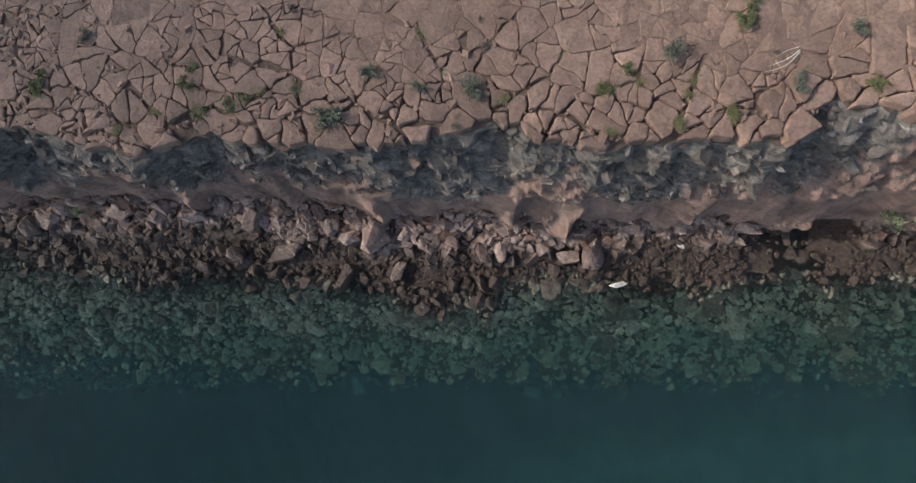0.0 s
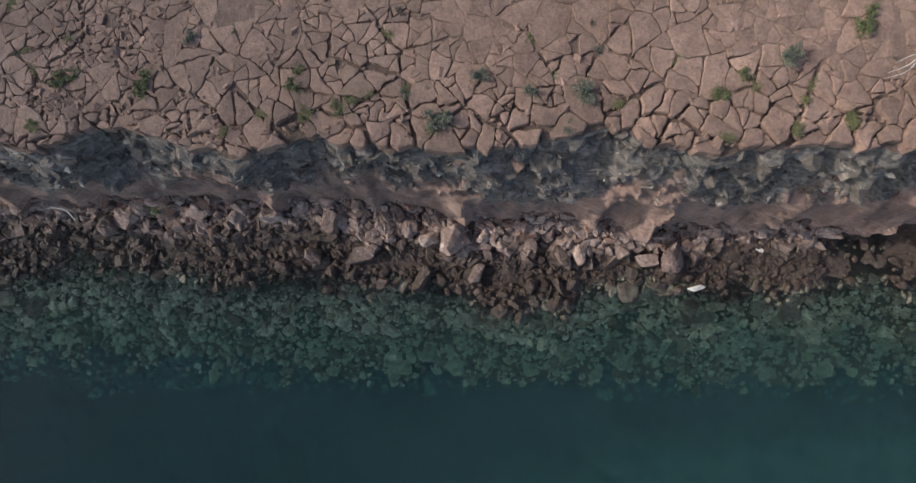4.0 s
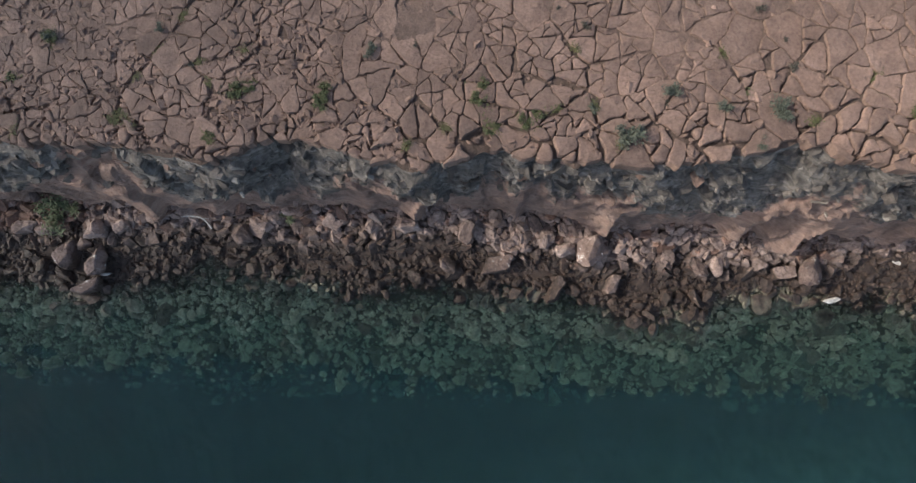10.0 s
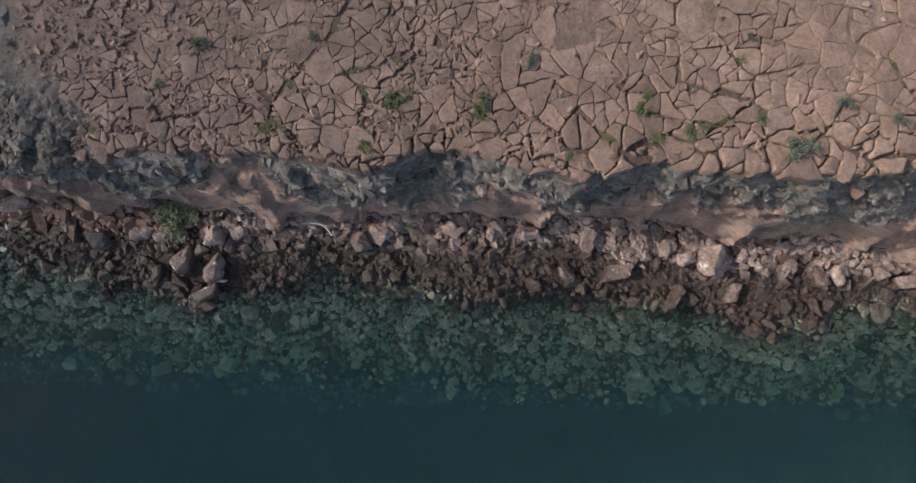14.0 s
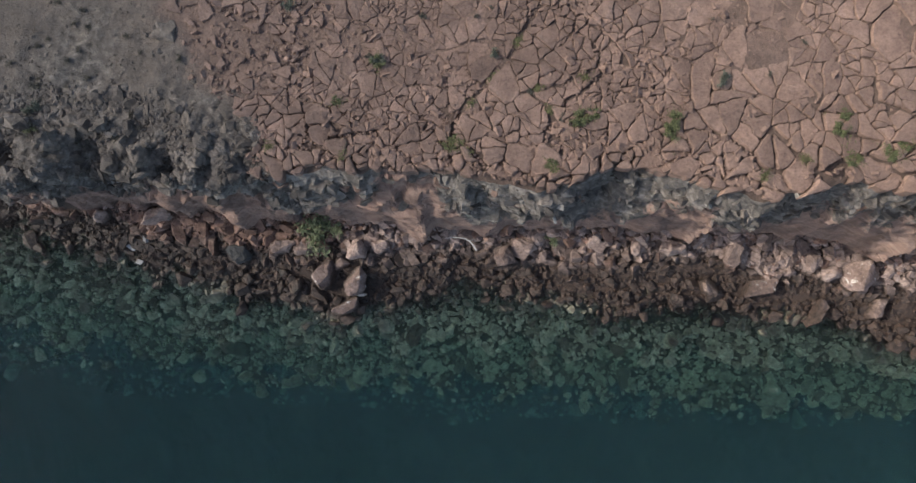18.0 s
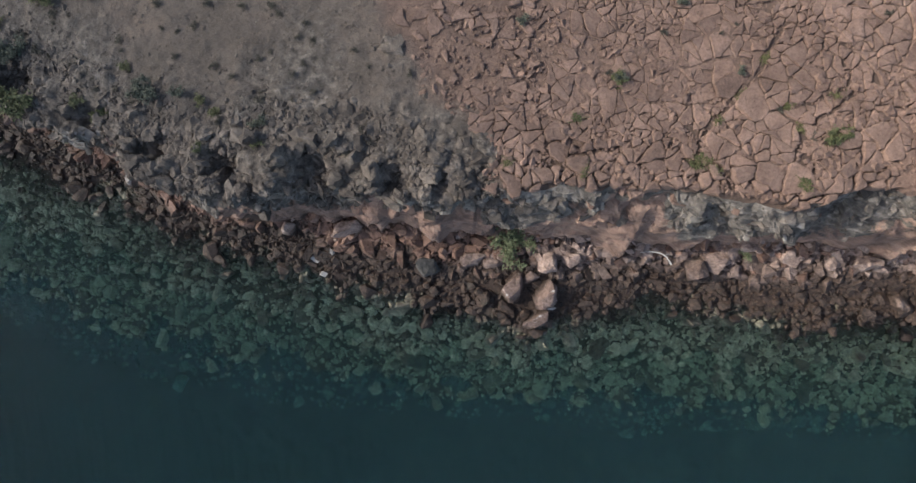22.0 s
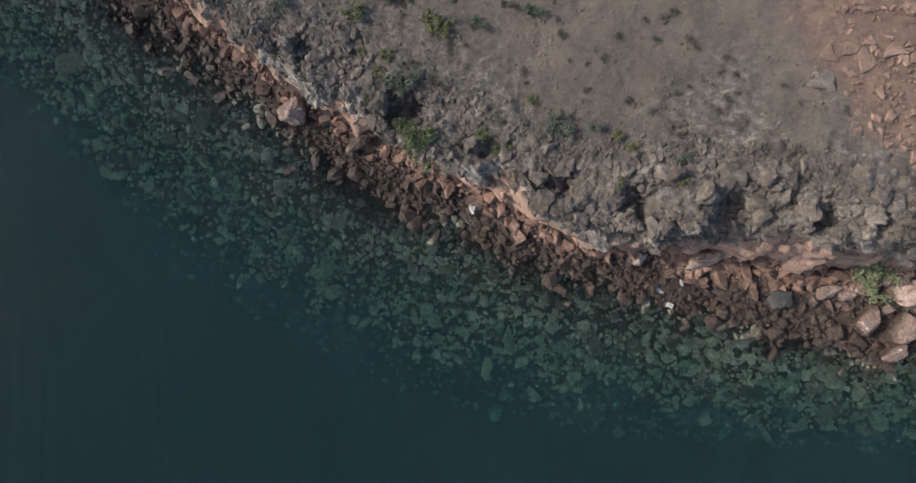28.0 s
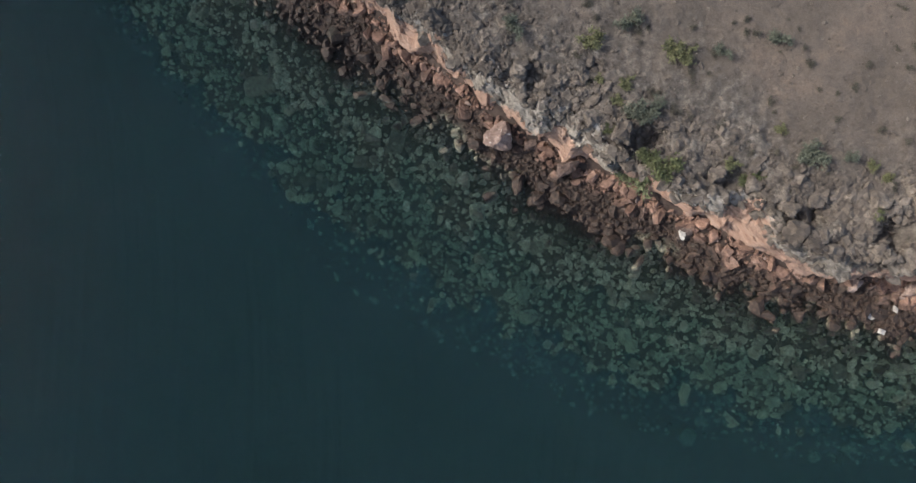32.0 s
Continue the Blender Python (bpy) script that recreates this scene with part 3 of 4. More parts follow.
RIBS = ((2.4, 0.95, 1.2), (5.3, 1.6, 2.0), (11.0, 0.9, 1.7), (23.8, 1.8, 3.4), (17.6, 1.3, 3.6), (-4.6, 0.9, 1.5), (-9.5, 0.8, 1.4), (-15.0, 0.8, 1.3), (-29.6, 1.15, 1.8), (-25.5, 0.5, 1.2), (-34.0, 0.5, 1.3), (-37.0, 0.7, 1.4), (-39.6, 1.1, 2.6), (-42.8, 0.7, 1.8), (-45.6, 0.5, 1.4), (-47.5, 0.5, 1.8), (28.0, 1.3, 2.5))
# lighter slab colour forced onto each rib's sunward flank, to brighten its lit patch
lit_rib_slab = 0 * XC
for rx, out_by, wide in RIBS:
    lit_rib_slab = lit_rib_slab + 0.22 * out_by * np.exp(-(((XC - rx + 0.4 * wide) / wide) ** 2))
    u = XC + 0.35 * vnoise(V * 5, 0 * XC + rx, 83) - rx
    FACE_Y = FACE_Y - out_by * (0.62 + 0.3 * chips(XC * 0.9 + V * 2, V * 7, 87) + 0.12 * fbm(XC * 1.6, V * 9, 3, 88)) * np.clip((V - 0.36) / 0.5, 0, 1) ** 0.8 * np.clip(1 + u / wide, 0, 1) * np.clip(1 - u / 0.45, 0, 1) * np.clip((1 - V) / 0.1, 0.75, 1)
FACE_Y = FACE_Y - slab_on * (0.16 * saw * np.clip((1 - saw) / 0.12, 0, 1) - 0.3 + 0.2 * fbm(XC * 0.8, V * 6, 5, 76) + 0.16 * chips(XC * 0.7 + 1.5 * V, V * 5 * tall, 89) + 0.06 * chips(XC * 2.3 + 2 * V, V * 14 * tall, 90))
FACE_Y = FACE_Y - side * np.clip(V / 0.1, 0, 1) * (0.55 * chips(XC * 0.75 + 0.6 * V, V * 2.5, 101) + 0.25 * chips(XC * 1.9, V * 5 + XC * 0.3, 102) - 0.4)
FACE_X = XC + ledge * 0.3 * (chips(XC * 1.2, V * 8, 77) - 0.5)
FACE_Z = TOP_Z + (FOOT_Z - TOP_Z) * V + ledge * 0.25 * (chips(XC * 1.3, V * 10, 78) - 0.5)
for A, E0 in ((FACE_Y, TOP_Y), (FACE_X, XC), (FACE_Z, TOP_Z)):
    A[0] = E0[0]
FACE_X[-1] = XC[-1]
layer = V + 0.24 * fbm(XC * 0.34, 0.9 * V, 4, 79) + 0.07 * fbm(XC * 1.3, V * 5, 3, 94) + lit_rib_slab + 0.2 * side * (1 - V)
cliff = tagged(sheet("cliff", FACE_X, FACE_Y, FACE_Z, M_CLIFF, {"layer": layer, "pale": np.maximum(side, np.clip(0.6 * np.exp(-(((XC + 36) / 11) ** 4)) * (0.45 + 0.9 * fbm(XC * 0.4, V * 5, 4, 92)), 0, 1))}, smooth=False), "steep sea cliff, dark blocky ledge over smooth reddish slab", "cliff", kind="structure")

out = np.concatenate([np.arange(0, 15, 0.22), [16, 18, 21, 25, 30, 40, 60, 100, 200, 500, 1500, 3500]])
XS, D = np.meshgrid(columns, out)
YS = FACE_Y[-1] + 0.25 - D
ZS = shore_z(XS, YS)
ZS[0] = np.maximum(ZS[0], FOOT_Z[0] + 0.05)
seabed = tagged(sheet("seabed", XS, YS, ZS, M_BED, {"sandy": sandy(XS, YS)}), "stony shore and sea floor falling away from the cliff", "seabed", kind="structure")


def flat_quad(name, z, mat, half=3600):
    return new(name, mesh_of(name, [(-half, -half, z), (half, -half, z), (half, half, z), (-half, half, z)], [(0, 1, 2, 3)], mat))


water = tagged(flat_quad("water", 0.0, M_WATER), "calm clear teal sea water over rocks", "water", kind="structure")
wet_cols = np.concatenate([[-3600, -1200, -400, -180], np.arange(-130, 60, 0.4), [100, 300, 900, 3600]])
wet_rows = np.concatenate([np.arange(-2.5, 15, 0.4), [17, 22, 30, 50, 120, 500, 1600, 3600]])
XW, DW = np.meshgrid(wet_cols, wet_rows)
YW = water_line(XW) - DW
for k, (depth, tint, scatter, amount) in enumerate(WATER_SLICES):
    uneven = np.clip((15 - DW) / 4, 0, 1) * fbm(XW * 1.1, YW * 1.1, 3, 140 + k)
    body = sheet("water_layer", XW, YW, np.minimum(-depth + min(0.55, 0.45 * depth) * uneven, -0.05), water_body_material("sea water", tint, scatter, amount), {})
    body.parent = water

GREY = greyness(X, Y)


def ground_at(x, y):
    """Height and greyness of the plateau at the nearest point of its sheet."""
    i = min(int(columns.searchsorted(x)), len(columns) - 1)
    j = min(int(inland.searchsorted(max(0.0, y - LIP[0, i]))), len(inland) - 1)
    return float(Z[j, i]), float(GREY[j, i])


def shore_at(x, y):
    """Height of the shore at the nearest point of its sheet."""
    i = min(int(columns.searchsorted(x)), len(columns) - 1)
    j = min(int(out.searchsorted(max(0.0, YS[0, i] - y))), len(out) - 1)
    return float(ZS[j, i])


# ---- cracked stone plates on the plateau ----
rng = random.Random(7)


def clip_poly(poly, p, n):
    """The part of a convex polygon on the side of p against the direction n."""
    res = []
    for k in range(len(poly)):
        a, b = poly[k - 1], poly[k]
        da, db = (a - p).dot(n), (b - p).dot(n)
        if (da <= 0) != (db <= 0):
            res.append(a + (b - a) * (da / (da - db)))
        if db <= 0:
            res.append(b)
    return res


def area_centre(poly):
    a = cx = cy = 0.0
    for k in range(len(poly)):
        p, q = poly[k - 1], poly[k]
        w = p.x * q.y - q.x * p.y
        a, cx, cy = a + w, cx + (p.x + q.x) * w, cy + (p.y + q.y) * w
    a = a if abs(a) > 1e-9 else 1e-9
    return abs(a) / 2, Vector((cx / (3 * a), cy / (3 * a)))


# long cracks: first their half width, then their course
FAULTS_EAST = [(0.1, (9.7, 11.0), (8.8, 9.5), (8.4, 8.7), (8.0, 7.8), (7.8, 6.9)), (0.08, (3.3, 7.8), (4.3, 7.3), (5.8, 6.8)), (0.05, (9.1, 8.3), (9.8, 7.6), (10.0, 6.7)), (0.07, (-3.3, 8.0), (-2.1, 6.6)),
               (0.05, (-3.3, 11.8), (-2.1, 11.5), (-1.4, 9.9)), (0.06, (0.9, 8.1), (2.0, 8.7), (3.1, 9.1), (3.7, 10.1)), (0.05, (4.8, 8.4), (6.5, 8.8), (6.7, 9.9)), (0.05, (11.7, 11.3), (11.8, 9.7), (13.4, 9.7)),
               (0.05, (10.4, 7.3), (10.9, 8.3), (12.6, 9.2)), (0.05, (-3.4, 13.4), (-3.5, 11.0)), (0.05, (0.2, 9.9), (1.6, 11.7)), (0.06, (-6.1, 7.5), (-4.7, 8.4), (-4.0, 9.4)), (0.06, (-4.7, 8.4), (-2.9, 7.5), (-1.4, 7.6))]
FAULTS_MIDDLE = [(0.1, (-14.2, 9.5), (-13.3, 8.5), (-11.7, 6.9)), (0.07, (-17.0, 9.7), (-15.3, 8.7), (-14.7, 7.9), (-15.0, 7.0)), (0.07, (-14.5, 7.9), (-13.6, 7.6)), (0.07, (-8.8, 12.7), (-7.3, 11.1), (-7.4, 10.0), (-8.3, 9.3), (-9.0, 8.8)),
                 (0.07, (-10.3, 11.9), (-10.2, 10.7), (-8.6, 10.3), (-7.2, 10.0)), (0.05, (-17.9, 9.6), (-17.8, 8.8), (-17.0, 8.1)), (0.06, (-7.1, 9.4), (-6.9, 8.1), (-6.5, 7.0)), (0.06, (-10.0, 8.1), (-8.8, 7.6), (-8.6, 6.8)), (0.05, (-7.2, 11.1), (-4.9, 11.3))]
FAULTS_WEST = [(0.09, (-21.7, 13.8), (-21.4, 12.1), (-23.0, 10.8)), (0.06, (-21.5, 12.3), (-23.1, 11.8), (-25.0, 11.5)), (0.11, (-24.0, 15.4), (-24.7, 14.4), (-25.4, 13.0), (-26.4, 11.7), (-27.5, 10.6), (-28.0, 9.5)),
               (0.06, (-28.5, 9.3), (-27.1, 8.8), (-25.9, 7.9)), (0.06, (-33.9, 8.0), (-33.5, 9.4), (-31.1, 9.8)), (0.06, (-36.7, 7.8), (-36.5, 9.2), (-34.0, 9.1)), (0.05, (-25.9, 13.7), (-27.3, 13.9), (-28.4, 13.5)), (0.05, (-24.6, 11.7), (-23.5, 10.5)), (0.05, (-28.1, 10.7), (-28.2, 13.0))]
seeds = []
fault_legs = [(Vector(a), Vector(b), line[0]) for line in FAULTS_EAST + FAULTS_MIDDLE + FAULTS_WEST for a, b in zip(line[1:], line[2:])]
for a, b, _ in fault_legs:
    leg = b - a
    side_way = Vector((-leg.y, leg.x)).normalized()
    steps = max(1, round(leg.length / 1.1))
    for k in range(steps):
        p = a + leg * ((k + 0.5) / steps)
        w = rng.uniform(0.42, 0.75)
        if all((q - p).length > w * 0.95 for q in seeds):
            seeds += [p + side_way * w, p - side_way * w]
tries = np.random.RandomState(4).uniform((-46, 3.5), (27, 21), (26000, 2))
taken = np.array([tuple(s) for s in seeds])


def seed_gap(x, y):
    d = y - float(lip_line(x))
    broken = 0.5 + 0.5 * float(vnoise(x * 0.33, y * 0.33, 91))
    if d < 1.9:
        return 0.95 if x > -21 else 0.8
    return (0.85 + 1.5 * broken) if x > -18 else (0.75 + 1.2 * broken)


for x, y in tries:
    near2 = (taken[:, 0] - x) ** 2 + (taken[:, 1] - y) ** 2
    if near2.min() > seed_gap(x, y) ** 2:
        seeds.append(Vector((x, y)))
        taken = np.vstack([taken, (x, y)])

pieces = []


def split(poly, depth):
    area, c = area_centre(poly)
    d = c.y - float(lip_line(c.x))
    broken = 0.5 + 0.5 * float(vnoise(c.x * 0.33, c.y * 0.33, 91))
    west = min(1.0, max(0.0, (-14 - c.x) / 8))
    shatter = min(1.0, max(0.0, (-27 - c.x) / 6)) * min(1.0, max(0.0, (d - 1.5) / 2))
    aim = (0.7 * math.exp(-(max(d, 0) / 1.6) ** 2) + 0.35 + 0.36 * d * broken**1.5) * (1 - 0.4 * west) * (1 - 0.6 * shatter)
    aim = min(aim, 3.0) * math.exp(rng.gauss(-0.25, 0.85))
    if area < aim or depth > 5 or len(poly) < 3:
        if area > 0.03:
            pieces.append((poly, c, area, d))
        return
    far = max(((p - q).length, k, j) for k, p in enumerate(poly) for j, q in enumerate(poly))
    along = (poly[far[1]] - poly[far[2]]).normalized()
    ang = math.atan2(along.y, along.x) + rng.gauss(0, 0.14)
    n = Vector((math.cos(ang), math.sin(ang)))
    p = c + along * rng.uniform(-0.16, 0.16) * far[0]
    split(clip_poly(poly, p, n), depth + 1)
    split(clip_poly(poly, p, -n), depth + 1)


for i, s in enumerate(seeds):
    if s.y < float(lip_line(s.x)) - 2.2 or s.y > float(lip_line(s.x)) + 12 or s.x < float(grey_line(s.y)) - 2.2:
        continue
    cell = [s + Vector(o) for o in ((-4, -4), (4, -4), (4, 4), (-4, 4))]
    for j, o in enumerate(seeds):
        if j != i and (o - s).length < 6:
            cell = clip_poly(cell, (s + o) / 2, o - s)
            if len(cell) < 3:
                break
    if len(cell) >= 3:
        split(cell, 0)


def warped(p):
    """Bends the joints so that no edge runs dead straight; neighbours bend alike."""
    a, b = float(vnoise(p.x * 0.8, p.y * 0.8, 95)), float(vnoise(p.x * 0.8, p.y * 0.8, 96))
    c, e = float(vnoise(p.x * 2.9, p.y * 2.9, 97)), float(vnoise(p.x * 2.9, p.y * 2.9, 98))
    g, h = float(vnoise(p.x * 7.1, p.y * 7.1, 104)), float(vnoise(p.x * 7.1, p.y * 7.1, 105))
    return p + Vector((0.16 * a + 0.085 * c + 0.025 * g, 0.16 * b + 0.085 * e + 0.025 * h))


def joint_width(a, b, edge):
    """Half the width of the joint along an edge: mostly hairlines, some open."""
    m = (a + b) / 2
    h = float(lattice(np.round(m.x * 50), np.round(m.y * 50), 99))
    return 0.011 + 0.015 * h + (0.03 + 0.02 * edge) * max(0.0, (h - 0.5) * 2) ** 1.6 + 0.006 * edge


def plate_geometry(poly, c, area, d, rng):
    """A plate with a worn rim: vertices and faces round its centre."""
    edge = math.exp(-max(d, 0) / 1.6)
    full = float(filled(c.x, c.y))
    per = sum((poly[k] - poly[k - 1]).length for k in range(len(poly)))
    r = 2 * area / per
    inner = list(poly)
    for k in range(len(poly)):
        a, b = poly[k - 1], poly[k]
        n = Vector((b.y - a.y, a.x - b.x))
        if n.length > 1e-6:
            n.normalize()
            n = n if (a - c).dot(n) > 0 else -n
            cut_poly = clip_poly(inner, a - n * min(joint_width(a, b, edge) * (1 - 0.55 * full), 0.4 * r), n)
            inner = cut_poly if len(cut_poly) > 2 else inner
    ring = []
    for k in range(len(inner)):
        a, b = inner[k - 1], inner[k]
        cut = rng.uniform(0.06, 0.15) + 0.04 * edge
        count = max(1, round((b - a).length / 0.22))
        for s in range(count + 1):
            ring.append(warped(a.lerp(b, cut + (1 - 2 * cut) * s / count)) - c)
    rim = min((0.012 + 0.028 * rng.random()) * (1 - 0.6 * full) + 0.055 * edge, 0.4 * r)
    deep = 0.28 + 0.45 * edge
    shaken = min(1.0, max(0.0, (-9 - c.x) / 12))
    lift = rng.gauss(0.0, 0.012 * (1 - 0.6 * full) + 0.014 * shaken + 0.05 * edge)
    tilt = Vector((rng.gauss(0, 0.018 + 0.03 * shaken + 0.05 * edge), rng.gauss(0, 0.015 + 0.025 * shaken + 0.045 * edge) + 0.07 * edge))
    dome = 0.015 + 0.02 * edge
    n = len(ring)
    verts = [(p.x, p.y, -deep) for p in ring]
    verts += [(p.x, p.y, lift + tilt.dot(p) - rim * 0.75) for p in ring]
    verts += [(p.x * (1 - 0.45 * rim / r), p.y * (1 - 0.45 * rim / r), lift + tilt.dot(p) - rim * 0.2) for p in ring]
    verts += [(p.x * (1 - 1.2 * rim / r), p.y * (1 - 1.2 * rim / r), lift + tilt.dot(p)) for p in ring]
    verts.append((0, 0, lift + dome))
    faces = []
    for q in range(3):
        faces += [(q * n + k, q * n + (k + 1) % n, (q + 1) * n + (k + 1) % n, (q + 1) * n + k) for k in range(n)]
    faces += [(3 * n + k, 3 * n + (k + 1) % n, 4 * n) for k in range(n)]
    return verts, faces


picked = []
for poly, c, area, d in pieces:
    for a, b, half in fault_legs:
        leg = b - a
        along_by = (c - a).dot(leg) / leg.length_squared
        n = Vector((-leg.y, leg.x)).normalized()
        away = (c - a).dot(n)
        if -0.05 <= along_by <= 1.05 and abs(away) < 1.2 and len(poly) > 2:
            n = n if away < 0 else -n
            poly = clip_poly(poly, a - n * half * 0.8, n)
    if len(poly) > 2 and d < 1.6:
        slope = float(lip_line(c.x + 0.5)) - float(lip_line(c.x - 0.5))
        way = Vector((slope, -1)).normalized()
        poly = clip_poly(poly, Vector((c.x, float(lip_line(c.x)) + rng.uniform(-0.2, 0.15))), way)
    if len(poly) < 3:
        continue
    area, c = area_centre(poly)
    g = float(greyness(c.x, c.y))
    per = sum((poly[k] - poly[k - 1]).length for k in range(len(poly)))
    if area / per**2 < 0.028 or d < -0.05 or area < 0.03 or d > 11.5 or g > 0.6 or c.x > 24.5 or rng.random() < 0.02:
        continue
    if sum((poly[k].x * poly[k - 1].y - poly[k - 1].x * poly[k].y) for k in range(len(poly))) > 0:
        poly = poly[::-1]
    if rng.random() < 0.85 * min(1.0, max(0.0, (-31 - c.x) / 8)) * min(1.0, max(0.0, (d - 2.0) / 4)) + 0.25 * g:
        continue
    picked.append((poly, c, area, d))
picked.sort(key=lambda q: q[3])
rest_v, rest_f = [], []
for k, (poly, c, area, d) in enumerate(picked):
    v, f = plate_geometry(poly, c, area, d, rng)
    top = float(plateau(c.x)) + 0.02 - 0.3 * math.exp(-max(d, 0) / 0.7) - 0.02 * float(filled(c.x, c.y)) + 0.07 * float(fbm(c.x * 0.4, c.y * 0.4, 4, 11))
    if k < 300:
        plate = part("rock_plate", mesh_of("rock_plate", v, f, M_PLATE), ground)
        plate.location = (c.x, c.y, top)
    else:
        n0 = len(rest_v)
        rest_v += [(x + c.x, y + c.y, z + top) for x, y, z in v]
        rest_f += [tuple(a + n0 for a in face) for face in f]
if rest_v:
    tagged(part("rock_plates", mesh_of("rock_plates", rest_v, rest_f, M_PLATE), ground), "cracked red stone plates further inland", kind="stuff")

# ---- rock shapes ----
shape_rng = random.Random(21)
ROCKS = [block_rock(shape_rng) for _ in range(14)]
COBBLES = [hull_rock(shape_rng, shape_rng.choice((14, 18, 22)), shape_rng.uniform(0.6, 0.9), shape_rng.uniform(0.3, 0.7)) for _ in range(12)]
LUMPS = [lump_rock(shape_rng) for _ in range(10)]


def rock_mesh(k, mat):
    return mesh_of("rock", ROCKS[k][0].tolist(), ROCKS[k][1], mat)


def rock_pose(r, x, y, z, size, lean=0.5, sink=0.2):
    sx, sy, sz = size * r.uniform(0.9, 1.6), size * r.uniform(0.75, 1.15), size * r.uniform(0.75, 1.15)
    turn = Euler((r.gauss(0, lean), r.gauss(0, lean), r.uniform(0, 6.283)))
    return Matrix.LocRotScale((x, y, z - sink * size), turn, (sx, sy, sz))


# ---- dark blocks on the cliff's upper ledge ----
LEDGE = [rock_mesh(k, M_DARK if k < 6 else M_PLATE) for k in range(8)]
block_rng = random.Random(33)
face_cols = [int(k) for k in np.where((columns > -92) & (columns < 27))[0]]
for k in range(290):
    ci, ri = block_rng.choice(face_cols), block_rng.randint(2, 30)
    x, y, z = FACE_X[ri, ci], FACE_Y[ri, ci], FACE_Z[ri, ci]
    ob = part("rock_block", LEDGE[k % 8], cliff)
    ob.matrix_basis = rock_pose(block_rng, x, y + 0.1, z, block_rng.uniform(0.35, 0.95), 0.3, 0.45)

fragments = []
pale_fragments = []
for _ in range(8200):
    ci, ri = block_rng.choice(face_cols), block_rng.randint(1, 38)
    if layer[ri, ci] < 0.48 and float(vnoise(FACE_X[ri, ci] * 0.6, ri * 0.16, 107)) > block_rng.uniform(-1.0, 0.3):
        (pale_fragments if block_rng.random() < 0.22 else fragments).append((block_rng.randrange(14), rock_pose(block_rng, FACE_X[ri, ci] + block_rng.uniform(-0.1, 0.1), FACE_Y[ri, ci] + 0.05, FACE_Z[ri, ci], min(0.75, 0.12 * math.exp(abs(block_rng.gauss(0, 0.75)))), 0.45, 0.35)))
tagged(part("rock_fragments", joined("rock_fragments", ROCKS, fragments, M_DARK), cliff), "dark lichened fragments in the upper ledge", kind="stuff")
tagged(part("pale_fragments", joined("pale_fragments", ROCKS, pale_fragments, M_LICHEN), cliff), "pale grey lichened stones in the upper ledge", kind="stuff")

# ---- boulders along the shore: x, y, length, width, turn ----
BOULDERS_A = [(-10.4, 3.5, 1.9, 1.0, 5), (-5.2, 4.5, 2.1, 1.5, 40), (7.0, 3.3, 1.3, 1.9, -10), (0.6, 3.5, 1.0, 1.4, 20), (-12.2, 5.3, 0.9, 1.8, -25), (-15.6, 5.6, 1.5, 1.2, 30),
              (-7.8, 5.1, 0.9, 1.8, 0), (-23.9, 5.6, 1.4, 0.9, -30), (15.3, 4.8, 1.6, 0.8, -5), (-13.5, 3.5, 1.4, 0.9, -30), (-7.2, 2.1, 0.9, 1.8, -35), (4.1, 3.7, 1.0, 0.9, 0), (5.6, 3.2, 1.4, 0.9, 0),
              (1.7, 3.6, 0.8, 1.2, 10), (-6.8, 4.4, 1.2, 1.0, 20), (8.3, 1.8, 1.0, 0.45, 15), (-4.2, 2.5, 0.7, 1.2, -10), (-0.9, 1.7, 0.8, 1.0, 0), (0.6, 1.7, 0.7, 1.2, 25), (0.0, 5.1, 1.4, 0.7, 25),
              (-1.0, 4.1, 0.8, 0.8, 0), (-15.2, 2.8, 1.1, 0.8, -20), (-14.6, 5.3, 0.8, 0.6, 0), (-9.0, 4.4, 0.7, 0.6, -20), (-8.5, 5.8, 0.8, 1.3, 15)]
BOULDERS_B = [(-35.3, 3.8, 1.4, 1.8, -20), (-33.4, 3.5, 1.4, 1.7, 5), (-34.2, 2.0, 1.8, 1.1, 15), (-37.6, 5.3, 1.5, 1.0, 5), (-33.4, 5.2, 1.2, 1.3, 0), (-44.7, 6.9, 2.2, 0.8, 8),
              (-48.2, 7.0, 0.9, 0.9, 0), (-13.8, 4.6, 1.5, 0.8, -30), (-32.1, 5.5, 1.1, 0.9, 30), (-25.2, 5.1, 1.3, 1.2, 10), (-68.4, 15.0, 1.8, 1.7, 0), (-64.3, 13.3, 1.3, 1.0, 20), (-57.6, 9.5, 1.0, 0.9, 0), (-65.7, 11.5, 1.4, 0.6, 30), (-67.0, 12.5, 0.8, 1.3, -20)]
bould_rng = random.Random(5)
MARKED = {(-5.2, 4.5), (7.0, 3.3), (-10.4, 3.5), (-33.4, 3.5), (-35.3, 3.8), (-34.2, 2.0), (-68.4, 15.0), (0.6, 3.5), (-57.6, 9.5)}
